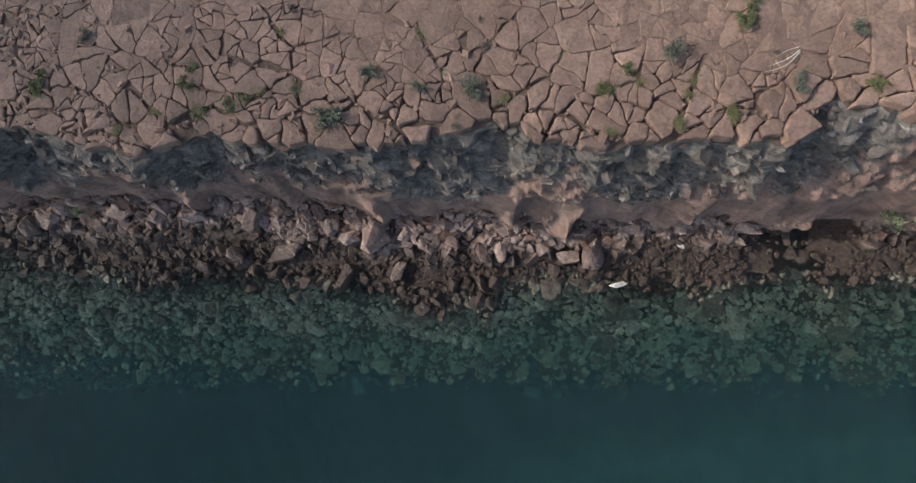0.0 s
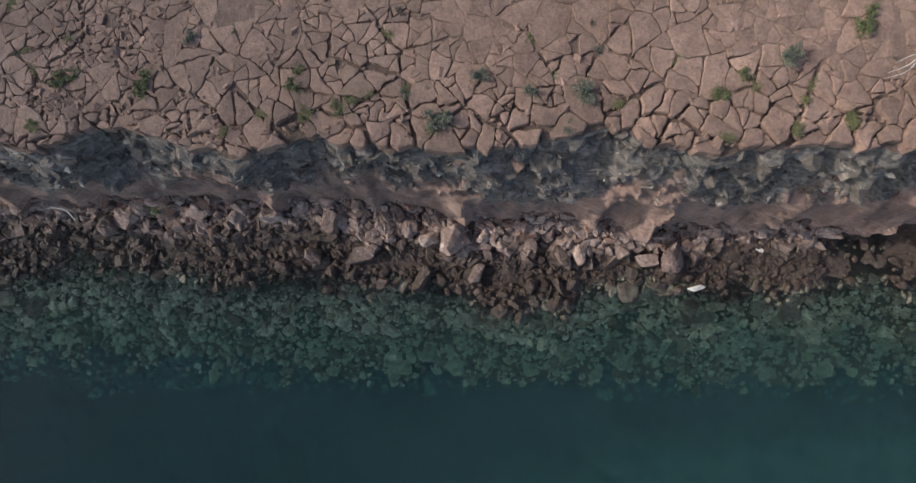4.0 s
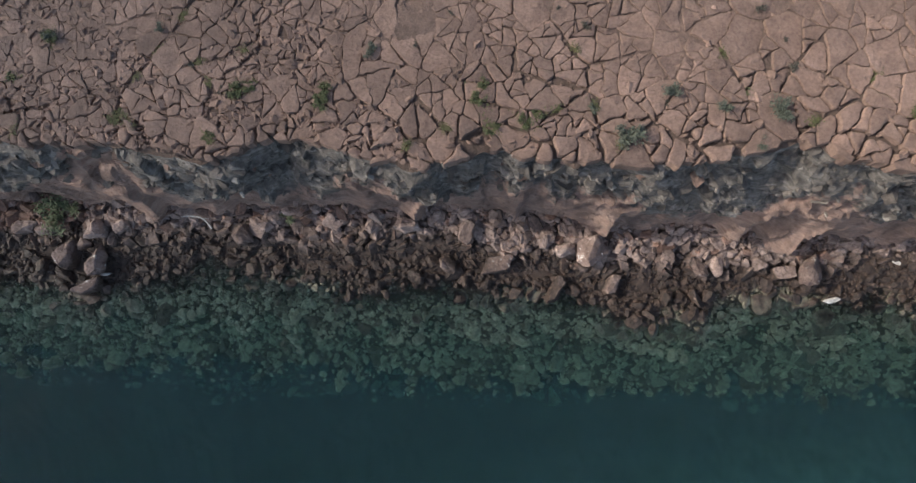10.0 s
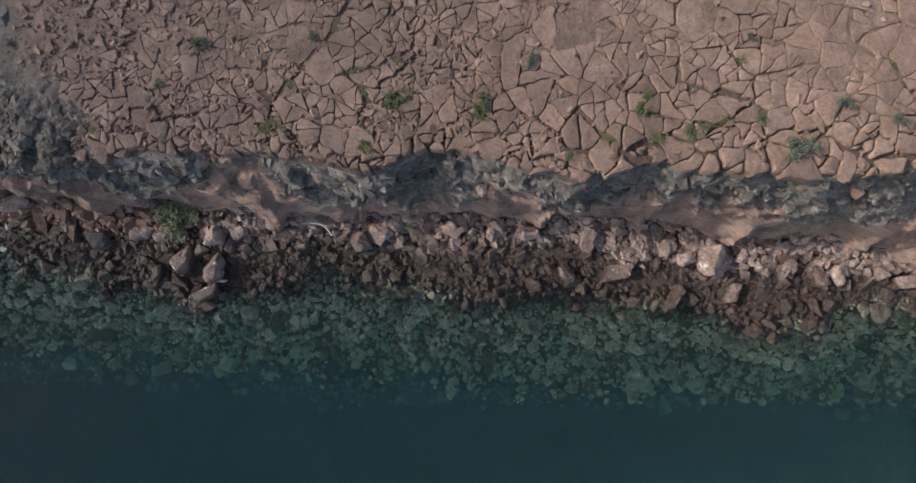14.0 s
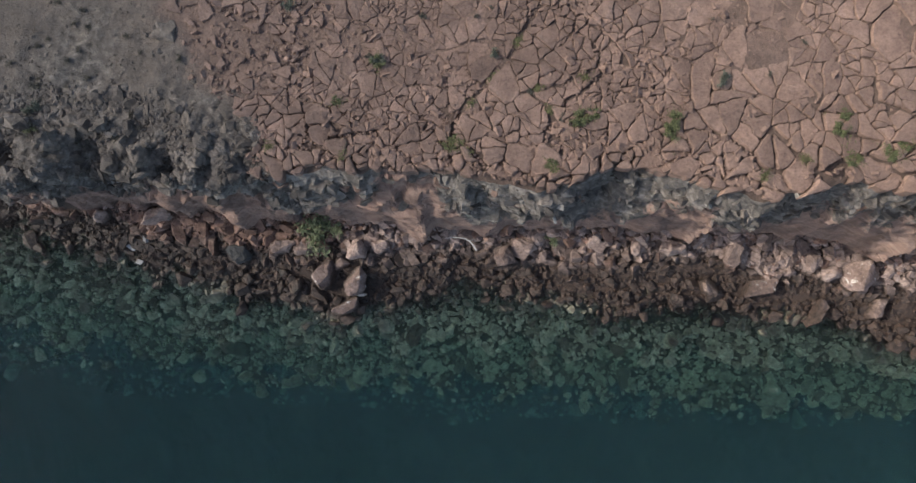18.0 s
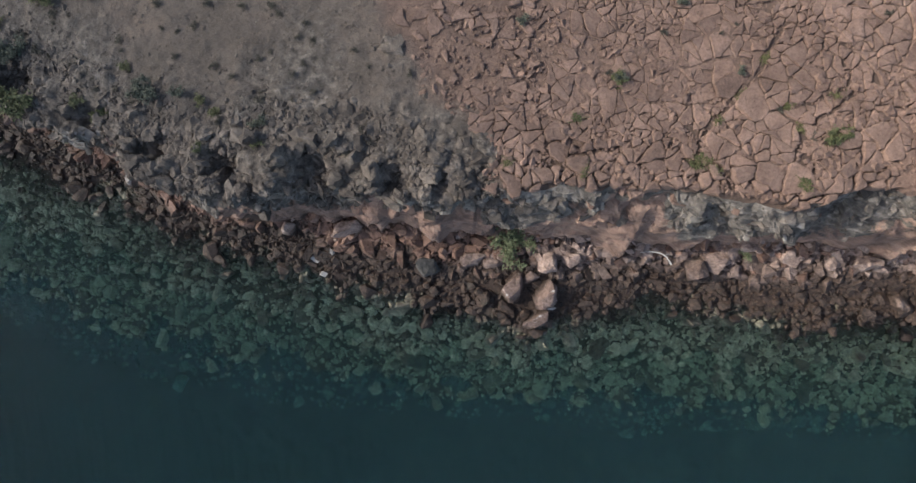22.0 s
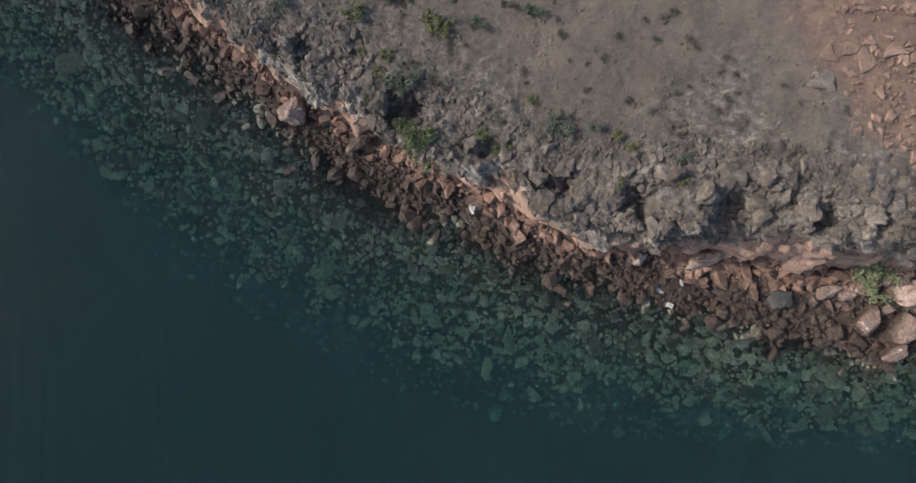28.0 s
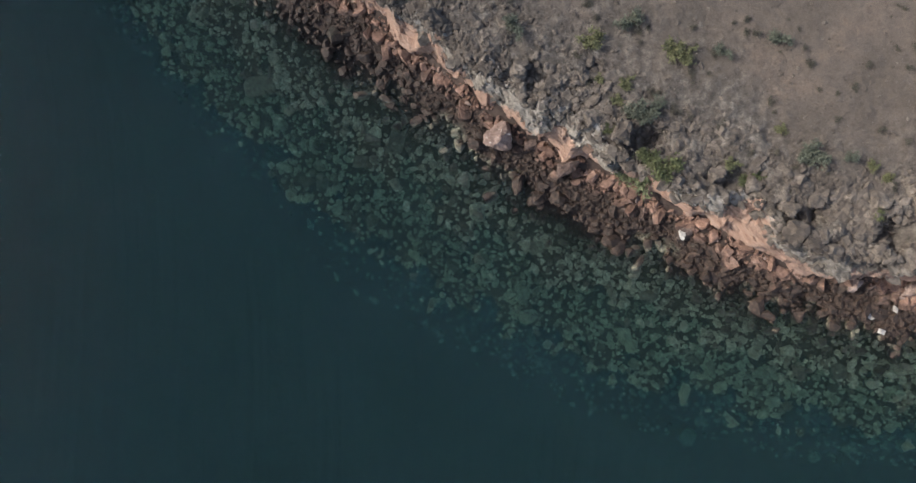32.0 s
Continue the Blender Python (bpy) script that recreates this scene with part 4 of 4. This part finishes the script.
for k, (x, y, sx, sy, turn) in enumerate(BOULDERS_A + BOULDERS_B):
    marked = (x, y) in MARKED
    me = worn_boulder(random.Random(900 + k), M_BOULDER if marked else M_RUBBLE, 0.85, k * 3.1, 0.05, 0.06, k % 4 == 0)
    ob = new("boulder", me)
    tall_by = 0.8 * min(sx, sy) + 0.25 * max(sx, sy)
    ob.matrix_basis = Matrix.LocRotScale((x, y, max(float(shore_z(x, y)), -0.25) - 0.12), Euler((bould_rng.gauss(0, 0.12), bould_rng.gauss(0, 0.12), radians(turn))), (sx * 1.18, sy * 1.22, tall_by * 1.55))
    tagged(ob, "large reddish boulder with white guano stains on the shore" if marked else "large angular reddish boulder among the shore rubble", "boulder", "boulders on the shore")
flat_white = new("stone_slab", worn_boulder(bould_rng, M_GUANO, 0.4, 77))
flat_white.matrix_basis = Matrix.LocRotScale((8.3, 1.75, 0.25), Euler((0.35, 0.05, radians(15))), (1.15, 0.32, 0.4))
tagged(flat_white, "white guano-stained flat stone at the water's edge", "rock")
for x, y, sx, sy, label in ((-40.2, 4.9, 1.2, 1.7, "dark grey boulder on the rubble shore"),):
    ob = new("boulder", worn_boulder(bould_rng, M_BASALT, 0.8, 51))
    ob.matrix_basis = Matrix.LocRotScale((x, y, 0.45), Euler((0.1, 0, 0.2)), (sx * 1.2, sy * 1.15, 1.7))
    tagged(ob, label, "boulder", "boulders on the shore")

# ---- rubble between cliff and water ----
rub_rng = random.Random(11)
BROKEN = ROCKS[:11] + COBBLES[:3]
RUB = [mesh_of("rock", s[0].tolist(), s[1], M_RUBBLE) for s in BROKEN]
RED_RUB = [mesh_of("rock", s[0].tolist(), s[1], M_RED_RUBBLE) for s in BROKEN]
heap, red_heap, count = [], [], 0
TARGET = 22000
while len(heap) + len(red_heap) + count < TARGET:
    x = rub_rng.uniform(-96, 29)
    b, w = float(base_line(x)), float(water_line(x))
    f = rub_rng.betavariate(1.15, 1.15)
    y = b + (0.3 if x > -47 else 0.0) + (w - 1.2 - b) * f
    low = max(0.0, (f - 0.38) / 0.62)
    size = rub_rng.uniform(0.55, 1.0) if rub_rng.random() < (0.12 if x > -47 else 0.03) * (1 - 0.7 * low) else min(0.8, 0.15 * math.exp(abs(rub_rng.gauss(0, 0.75))) + 0.03)
    if x < -47 and size < 0.8:
        size *= 0.64
    size *= 1 - 0.32 * low
    if 15.6 < x < 21.4 and rub_rng.random() < 0.93:
        continue
    z = shore_at(x, y) + rub_rng.uniform(0, 0.25) * (1 - low) - 0.25 * low + rub_rng.uniform(0, 0.7 if x > -47 else 0.1) * max(0.0, 1 - f / 0.16)
    m = rock_pose(rub_rng, x, y, z, size, 0.55, 0.15 + 0.4 * low)
    if size > 0.6 and count < 290:
        red = rub_rng.random() < min(0.95, max(0.12, (-31 - x) / 8))
        ob = new("rubble_rock", (RED_RUB if red else RUB)[rub_rng.randrange(14)])
        ob.matrix_basis = m
        tagged(ob, "angular rust-red fallen rock on the shore" if red else "angular pinkish-grey fallen rock on the shore", "rock", "fallen rocks on the shore")
        count += 1
    else:
        (red_heap if rub_rng.random() < min(0.95, max(0.12, (-31 - x) / 8)) else heap).append((rub_rng.randrange(14), m))
tagged(new("rubble", joined("rubble", BROKEN, heap, M_RUBBLE)), "heaped broken pinkish-grey rubble at the foot of the cliff", "rubble", kind="stuff")
tagged(new("red_rubble", joined("red_rubble", BROKEN, red_heap, M_RED_RUBBLE)), "heaped broken rust-red rubble at the foot of the cliff", "rubble", kind="stuff")

# rocks whitened by sea birds
GUANO_ROCK = [rock_mesh(k, M_GUANO) for k in range(4)]
WHITE_ROCKS = [(-46.8, 5.2, 0.4), (-46.3, 4.4, 0.45), (-45.7, 5.7, 0.35), (5.8, 5.6, 0.45), (-57.7, 9.6, 0.6), (-33.1, 2.7, 0.4), (11.8, 3.9, 0.4)]
for x, y, s in WHITE_ROCKS:
    ob = new("rubble_rock", GUANO_ROCK[int(abs(x)) % 4])
    ob.matrix_basis = rock_pose(rub_rng, x, y, max(shore_at(x, y), 0.0) + 0.3, s, 0.3, 0.1)
    tagged(ob, "small rock whitened by bird droppings on the shore", "rock", "whitened rocks")

# ---- sunken stones ----
UNDER = [(-3.9, 0.0, 1.6, 0.9, 10), (13.8, 0.5, 1.3, 1.9, 0), (21.1, -1.0, 1.4, 1.2, 0), (8.6, 0.3, 2.1, 1.2, 5), (7.4, -1.5, 2.1, 1.7, -20), (18.5, 2.0, 1.7, 0.8, 0), (4.6, 1.5, 1.4, 1.4, 0),
         (-83.2, 18.5, 2.0, 1.5, 10), (-74.3, 15.0, 1.0, 1.7, -20), (-76.6, 13.9, 1.0, 0.9, 0), (-65.7, 8.8, 1.1, 1.0, 0), (-47.8, 2.0, 1.2, 1.0, 0), (-41.0, -0.5, 1.7, 1.2, 0)]
for k, (x, y, sx, sy, turn) in enumerate(UNDER):
    ob = new("sunken_boulder", worn_boulder(bould_rng, M_SUNKEN, 0.6, 200 + k))
    ob.matrix_basis = Matrix.LocRotScale((x, y, shore_at(x, y) - 0.1), Euler((0.08, 0.05, radians(turn))), (sx * 1.25, sy * 1.3, 0.9 * min(sx, sy)))
    tagged(ob, "large algae-grown boulder lying under the clear water", "boulder", "sunken boulders")
sunk_rng = random.Random(17)
sunk = []
SUNK = [hull_rock(sunk_rng, sunk_rng.choice((16, 20, 24)), sunk_rng.uniform(0.7, 1.0), sunk_rng.uniform(0.35, 0.75)) for _ in range(14)]
while len(sunk) < 23000:
    x = sunk_rng.uniform(-104, 30)
    w, s = float(water_line(x)), float(shelf_line(x))
    f = sunk_rng.random() ** 0.9 * 1.3
    y = w + 0.9 + (s - w) * f
    if f > 0.75 and sunk_rng.random() < min(0.92, 0.8 * (f - 0.75) / 0.6 + 0.12):
        continue
    if 15.6 < x < 21.4 and y > w - 0.4 and sunk_rng.random() < 0.9:
        continue
    size = min(1.1, 0.16 * math.exp(abs(sunk_rng.gauss(0, 0.65))) + 0.03)
    sunk.append((sunk_rng.randrange(14), rock_pose(sunk_rng, x, y, shore_at(x, y) + sunk_rng.uniform(-0.05, 0.12), size, 0.6, 0.05)))
tagged(new("sunken_stones", joined("sunken_stones", SUNK, sunk, M_UNDER)), "algae-covered stones lying on the shallow sea floor", "stones", kind="stuff")

# ---- grey lava knobs near the western lip ----
OUTCROPS = [(-62.3, 13.9, 1.9, 1.6, 1.7), (-51.3, 9.2, 2.0, 1.6, 1.1), (-47.0, 9.3, 1.9, 1.5, 1.1), (-42.6, 8.6, 1.8, 1.4, 0.8), (-64.0, 14.5, 1.7, 1.1, 0.7), (-56.1, 11.4, 1.5, 1.1, 0.6), (-50.6, 10.6, 1.7, 1.3, 0.7), (-54.6, 10.2, 1.7, 1.3, 0.9), (-58.0, 11.9, 1.4, 1.1, 0.8), (-48.4, 10.3, 1.5, 1.2, 0.7), (-44.4, 10.2, 1.6, 1.2, 0.7), (-39.6, 8.6, 1.5, 1.5, 0.7), (-67.4, 17.0, 1.3, 1.1, 0.8), (-72.0, 20.0, 1.5, 1.2, 0.7)]
knob_rng = random.Random(29)
for k, (x, y, sx, sy, sz) in enumerate(OUTCROPS):
    ob = new("lava_outcrop", worn_boulder(knob_rng, M_GREY, 0.9, 300 + k, 0.09, 0.13, False))
    ob.matrix_basis = Matrix.LocRotScale((x, y, ground_at(x, y)[0] - 0.3), Euler((0.1, 0.1, knob_rng.uniform(0, 6))), (sx * 0.8, sy * 0.8, sz * 1.25 + 0.35))
    tagged(ob, "craggy grey lava outcrop on the plateau's rim", "rock outcrop", "lava outcrops")
KNOB = [mesh_of("rock", v.tolist(), f, M_GREY) for v, f in LUMPS]
loose, count = [], 0
while len(loose) + count < 11500:
    x = knob_rng.uniform(-100, -35)
    d = knob_rng.expovariate(1 / 3.0)
    y = float(lip_line(x)) + d - 0.1
    if d > 13 or ground_at(x, y)[1] < 0.35:
        continue
    if float(vnoise(x * 0.55, y * 0.55, 93)) < knob_rng.uniform(-0.9, 0.35):
        continue
    size = min(1.3, (0.1 * math.exp(abs(knob_rng.gauss(0, 0.8))) + 0.02) * (1.0 if d < 4.2 else 0.5))
    m = rock_pose(knob_rng, x, y, ground_at(x, y)[0], size, 0.4, 0.5)
    if size > 0.42 and count < 220:
        ob = new("lava_rock", KNOB[knob_rng.randrange(10)])
        ob.matrix_basis = m
        tagged(ob, "rough grey lava rock half sunk in dry soil", "rock", "lava rocks on the plateau")
        count += 1
    else:
        loose.append((knob_rng.randrange(10), m))
tagged(new("lava_stones", joined("lava_stones", LUMPS, loose, M_GREY)), "scattered small grey lava stones on dry soil", "stones", kind="stuff")

# small broken stones in the joints of the red plates
chip_rng = random.Random(37)
bits = []
while len(bits) < 6500:
    x = chip_rng.uniform(-41, 24)
    d = min(10.5, chip_rng.expovariate(1 / 4.5))
    y = float(lip_line(x)) + d + 0.2
    if ground_at(x, y)[1] > 0.7 or (x > -15 and chip_rng.random() < 0.8):
        continue
    bits.append((chip_rng.randrange(14), rock_pose(chip_rng, x, y, float(plateau(x)) - 0.06 - 0.25 * math.exp(-d), min(0.45, 0.1 * math.exp(abs(chip_rng.gauss(0, 0.6)))), 0.4, 0.2)))
tagged(new("stone_chips", joined("stone_chips", ROCKS, bits, M_PLATE)), "small broken red stones lying in the joints", "stones", kind="stuff")


# ---- plants ----
def bush(r, mat, leaves, spread, tall, leaf, name="bush", stems=7):
    """A low shrub: bent twigs from one root with many small leaves."""
    root = new(name)
    v, f, tips = [], [], []
    for _ in range(stems):
        a, reach = r.uniform(0, 6.283), r.uniform(0.45, 1.0)
        pts = [Vector((0.04 * math.cos(a), 0.04 * math.sin(a), -0.05))]
        for s in (0.35, 0.7, 1.0):
            pts.append(Vector((math.cos(a + r.gauss(0, 0.25)) * spread * reach * s, math.sin(a + r.gauss(0, 0.25)) * spread * reach * s, tall * (1.3 * s - 0.5 * s * s) * r.uniform(0.7, 1.1))))
        tips += pts[1:]
        for p, q, w in zip(pts, pts[1:], (0.022, 0.014, 0.008)):
            n0 = len(v)
            for c, ww in ((p, w), (q, w * 0.6)):
                v += [(c.x + ww, c.y, c.z), (c.x - ww * 0.5, c.y + ww * 0.87, c.z), (c.x - ww * 0.5, c.y - ww * 0.87, c.z)]
            f += [(n0 + k, n0 + (k + 1) % 3, n0 + 3 + (k + 1) % 3, n0 + 3 + k) for k in range(3)]
    part("stems", mesh_of("stems", v, f, M_TWIG), root)
    v, f = [], []
    for _ in range(leaves):
        c = r.choice(tips) + Vector((r.gauss(0, 0.16 * spread), r.gauss(0, 0.16 * spread), r.gauss(0.02, 0.12 * tall)))
        c.z = max(c.z, 0.02)
        turn = Euler((r.gauss(0, 0.6), r.gauss(0, 0.6), r.uniform(0, 6.283))).to_matrix()
        n0, l = len(v), leaf * r.uniform(0.6, 1.4)
        for p in ((-l, 0, 0), (0, -0.42 * l, 0.12 * l), (l, 0, 0), (0, 0.42 * l, 0.12 * l)):
            v.append(tuple(c + turn @ Vector(p)))
        f.append((n0, n0 + 1, n0 + 2, n0 + 3))
    part("foliage", mesh_of("foliage", v, f, mat), root)
    return root


plant_rng = random.Random(3)
KINDS = {"green": (M_LEAF, 640, 0.42, 0.36, 0.05, "low bright green bush growing from a rock joint", "green bushes"),
         "sage": (M_SAGE, 700, 0.4, 0.44, 0.045, "grey-green rounded bush on bare red stone", "grey-green bushes"),
         "pale": (M_PALELEAF, 620, 0.5, 0.45, 0.05, "dense pale green bush on the rubble under the cliff", "bushes under the cliff"),
         "dry": (M_DRYLEAF, 260, 0.3, 0.22, 0.045, "small dark dry shrub on dusty soil", "dry shrubs"),
         "yellow": (M_YELLOW, 520, 0.36, 0.3, 0.05, "yellow-green low bush on the dry plateau", "yellow-green bushes")}
MODELS = {}


def plant(kind, x, y, size, z=None):
    mat, leaves, spread, tall, leaf, label, group = KINDS[kind]
    which = (kind, plant_rng.randrange(3))
    z = ground_at(x, y)[0] - 0.02 + (0.08 if ground_at(x, y)[1] < 0.5 else 0) if z is None else z
    m = Matrix.LocRotScale((x, y, z), Euler((0, 0, plant_rng.uniform(0, 6.283))), (1, 1, 1))
    if which not in MODELS:
        MODELS[which] = bush(plant_rng, mat, leaves, spread, tall, leaf, "bush" if kind != "dry" else "shrub")
        ob = MODELS[which]
        ob.matrix_basis = m
    else:
        ob = copy_thing(MODELS[which], m)
    ob.scale = (size, size, size)
    return tagged(ob, label, "bush" if kind != "dry" else "shrub", group)


for x, y, s in ((7.6, 10.0, 1.15), (-5.8, 8.0, 1.5), (-4.0, 9.6, 0.95), (-2.0, 9.0, 0.75), (0.2, 8.8, 1.3), (-0.5, 7.6, 0.8), (-7.1, 9.0, 0.6), (12.2, 8.5, 0.9), (-31.2, 13.0, 0.8), (-26.1, 13.2, 0.6), (-28.6, 16.6, 0.9), (-35.7, 15.9, 0.8), (14.4, 10.5, 0.9), (-16.4, 11.8, 0.8)):
    plant("sage", x, y, s)
GREEN = ((10.4, 11.1, 1.0), (10.7, 11.6, 0.7), (-9.8, 8.6, 0.9), (-9.3, 8.9, 0.7), (-11.2, 8.4, 0.85), (-11.8, 9.6, 0.8), (-11.6, 10.2, 0.6), (-18.5, 9.6, 0.9), (-18.4, 10.2, 0.8), (-22.3, 10.2, 1.0), (-21.8, 10.4, 0.7), (5.2, 8.6, 0.8), (6.1, 9.4, 0.6), (9.9, 7.6, 0.6), (14.9, 8.5, 0.8), (-32.8, 8.8, 0.6), (-27.7, 9.3, 0.7), (-23.5, 8.2, 0.7), (-31.3, 13.0, 0.8), (-28.0, 9.1, 0.6), (-33.2, 11.2, 0.6))
for x, y, s in GREEN:
    plant("green", x, y, s)
plant("yellow", -1.0, 9.6, 0.6)
for x, y, s in ((-64.0, 18.5, 1.8), (-60.0, 17.9, 1.7), (-59.4, 17.7, 1.4), (-57.3, 12.3, 1.0), (-51.0, 12.2, 0.9), (-50.2, 11.6, 0.9), (-63.5, 16.6, 0.8), (-62.2, 16.4, 1.1), (-62.6, 15.5, 1.0), (-55.0, 14.0, 0.9), (-48.0, 10.1, 0.8)):
    plant("yellow", x, y, s)
for x, y, s in ((-67.8, 19.2, 1.5), (-62.1, 19.5, 1.6), (-55.1, 18.4, 1.3), (-57.7, 17.8, 1.1), (-61.3, 14.9, 1.7), (-61.9, 14.8, 1.4), (-60.7, 15.1, 1.2), (-53.6, 12.8, 1.6), (-54.2, 12.6, 1.3), (-48.0, 11.1, 1.0), (-52.1, 12.5, 0.9)):
    plant("sage", x, y, s)
for x, y, s in ((-61.2, 12.6, 1.5), (-60.3, 12.1, 1.9), (-62.9, 14.0, 1.0), (-56.4, 11.5, 1.0), (-56.0, 11.8, 0.7), (-50.9, 9.9, 0.7)):
    plant("green", x, y, s)
for _ in range(240):
    x = plant_rng.uniform(-92, -40)
    y = float(lip_line(x)) + plant_rng.uniform(1.5, 13)
    if ground_at(x, y)[1] > 0.7:
        plant("dry", x, y, plant_rng.uniform(0.3, 0.95))
for _ in range(26):
    x = plant_rng.uniform(-36, 20)
    plant("dry", x, float(lip_line(x)) + plant_rng.uniform(2, 9), plant_rng.uniform(0.35, 0.8))
# bushes at the foot of the cliff
plant("pale", 21.7, 5.8, 2.4, 3.4)
for x, y, s in ((-22.2, 6.1, 1.1), (-19.2, 6.2, 0.6), (-35.5, 6.0, 2.2), (-34.9, 6.4, 1.4), (-60.0, 12.4, 2.0), (-61.1, 13.0, 1.6), (-60.4, 12.9, 1.4)):
    plant("pale", x, y, s, shore_at(x, y) + 0.15)

# weeds along the joints: small leaves in patches
weed_rng = random.Random(41)
v, f = [], []
patches = []
for x, y, size in GREEN:
    near_leg = min(fault_legs, key=lambda leg: ((leg[0] + leg[1]) / 2 - Vector((x, y))).length)
    way = (near_leg[1] - near_leg[0]).normalized()
    patches.append((Vector((x, y)), way, 0.34 * size))
for _ in range(26):
    a, b, _ = weed_rng.choice(fault_legs)
    patches.append((a.lerp(b, weed_rng.random()), (b - a).normalized(), weed_rng.uniform(0.05, 0.16)))
for _ in range(4200):
    p, way, long = weed_rng.choice(patches)
    p = p + way * weed_rng.gauss(0, long) + Vector((weed_rng.gauss(0, 0.1), weed_rng.gauss(0, 0.1)))
    if p.y < float(lip_line(p.x)) + 0.2:
        continue
    z, l, a0 = float(plateau(p.x)) - 0.05 + weed_rng.uniform(0, 0.12), weed_rng.uniform(0.03, 0.07), weed_rng.uniform(0, 6.28)
    n0, c, s = len(v), math.cos(a0), math.sin(a0)
    v += [(p.x - l * c, p.y - l * s, z), (p.x + 0.4 * l * s, p.y - 0.4 * l * c, z + 0.02), (p.x + l * c, p.y + l * s, z + 0.03), (p.x - 0.4 * l * s, p.y + 0.4 * l * c, z + 0.02)]
    f.append((n0, n0 + 1, n0 + 2, n0 + 3))
tagged(new("joint_weeds", mesh_of("joint_weeds", v, f, M_MOSS)), "sparse green weeds growing in the stone joints", "weeds", kind="stuff")


# ---- driftwood ----
def limb(name, points, thick, mat):
    """A bent tapering branch."""
    data = bpy.data.curves.new(name, "CURVE")
    data.dimensions, data.bevel_depth, data.bevel_resolution = "3D", thick, 2
    sp = data.splines.new("BEZIER")
    sp.bezier_points.add(len(points) - 1)
    for k, p in enumerate(points):
        q = sp.bezier_points[k]
        q.co, q.handle_left_type, q.handle_right_type = p, "AUTO", "AUTO"
        q.radius = 1 - 0.7 * k / (len(points) - 1)
    tmp = bpy.data.objects.new(name, data)
    me = bpy.data.meshes.new_from_object(tmp)
    bpy.data.objects.remove(tmp)
    me.materials.append(mat)
    return me


drift = new("driftwood")
drift.location = (-27.6, 5.72, 1.75)
part("branch", limb("branch", [(1.0, -0.45, -0.05), (0.55, 0.05, 0.12), (0.0, 0.2, 0.15), (-0.75, 0.18, 0.05)], 0.042, M_BLEACHED), drift)
part("branch", limb("branch", [(0.55, 0.05, 0.12), (0.75, 0.1, 0.16), (1.0, 0.02, 0.1)], 0.02, M_BLEACHED), drift)
tagged(drift, "bleached white driftwood branch lying on the shore rubble", "driftwood")
dead = new("dead_branch")
dead.location = (11.6, 9.4, float(plateau(11.6)) + 0.1)
for k in (0, 2, 5):
    part("branch", limb("branch", [(0.7, 0.35 + 0.04 * k, 0.02), (0.1, 0.1 * k - 0.2, 0.12 + 0.02 * k), (-0.7 + 0.1 * k, 0.12 * k - 0.45, 0.05)], 0.016, M_BLEACHED), dead)
tagged(dead, "bleached dead branches lying on the red stone", "dead branch")
twig = new("dead_branch")
twig.location = (-48.4, 15.0, float(ground_z(-48.4, 15.0)) + 0.03)
for k in range(4):
    part("branch", limb("branch", [(0, 0, 0), (0.35 * math.cos(k * 1.4), 0.35 * math.sin(k * 1.4), 0.1), (0.75 * math.cos(k * 1.4 + 0.3), 0.75 * math.sin(k * 1.4 + 0.3), 0.04)], 0.018, M_TWIG), twig)
tagged(twig, "bare brown twigs lying on dusty soil", "dead branch")
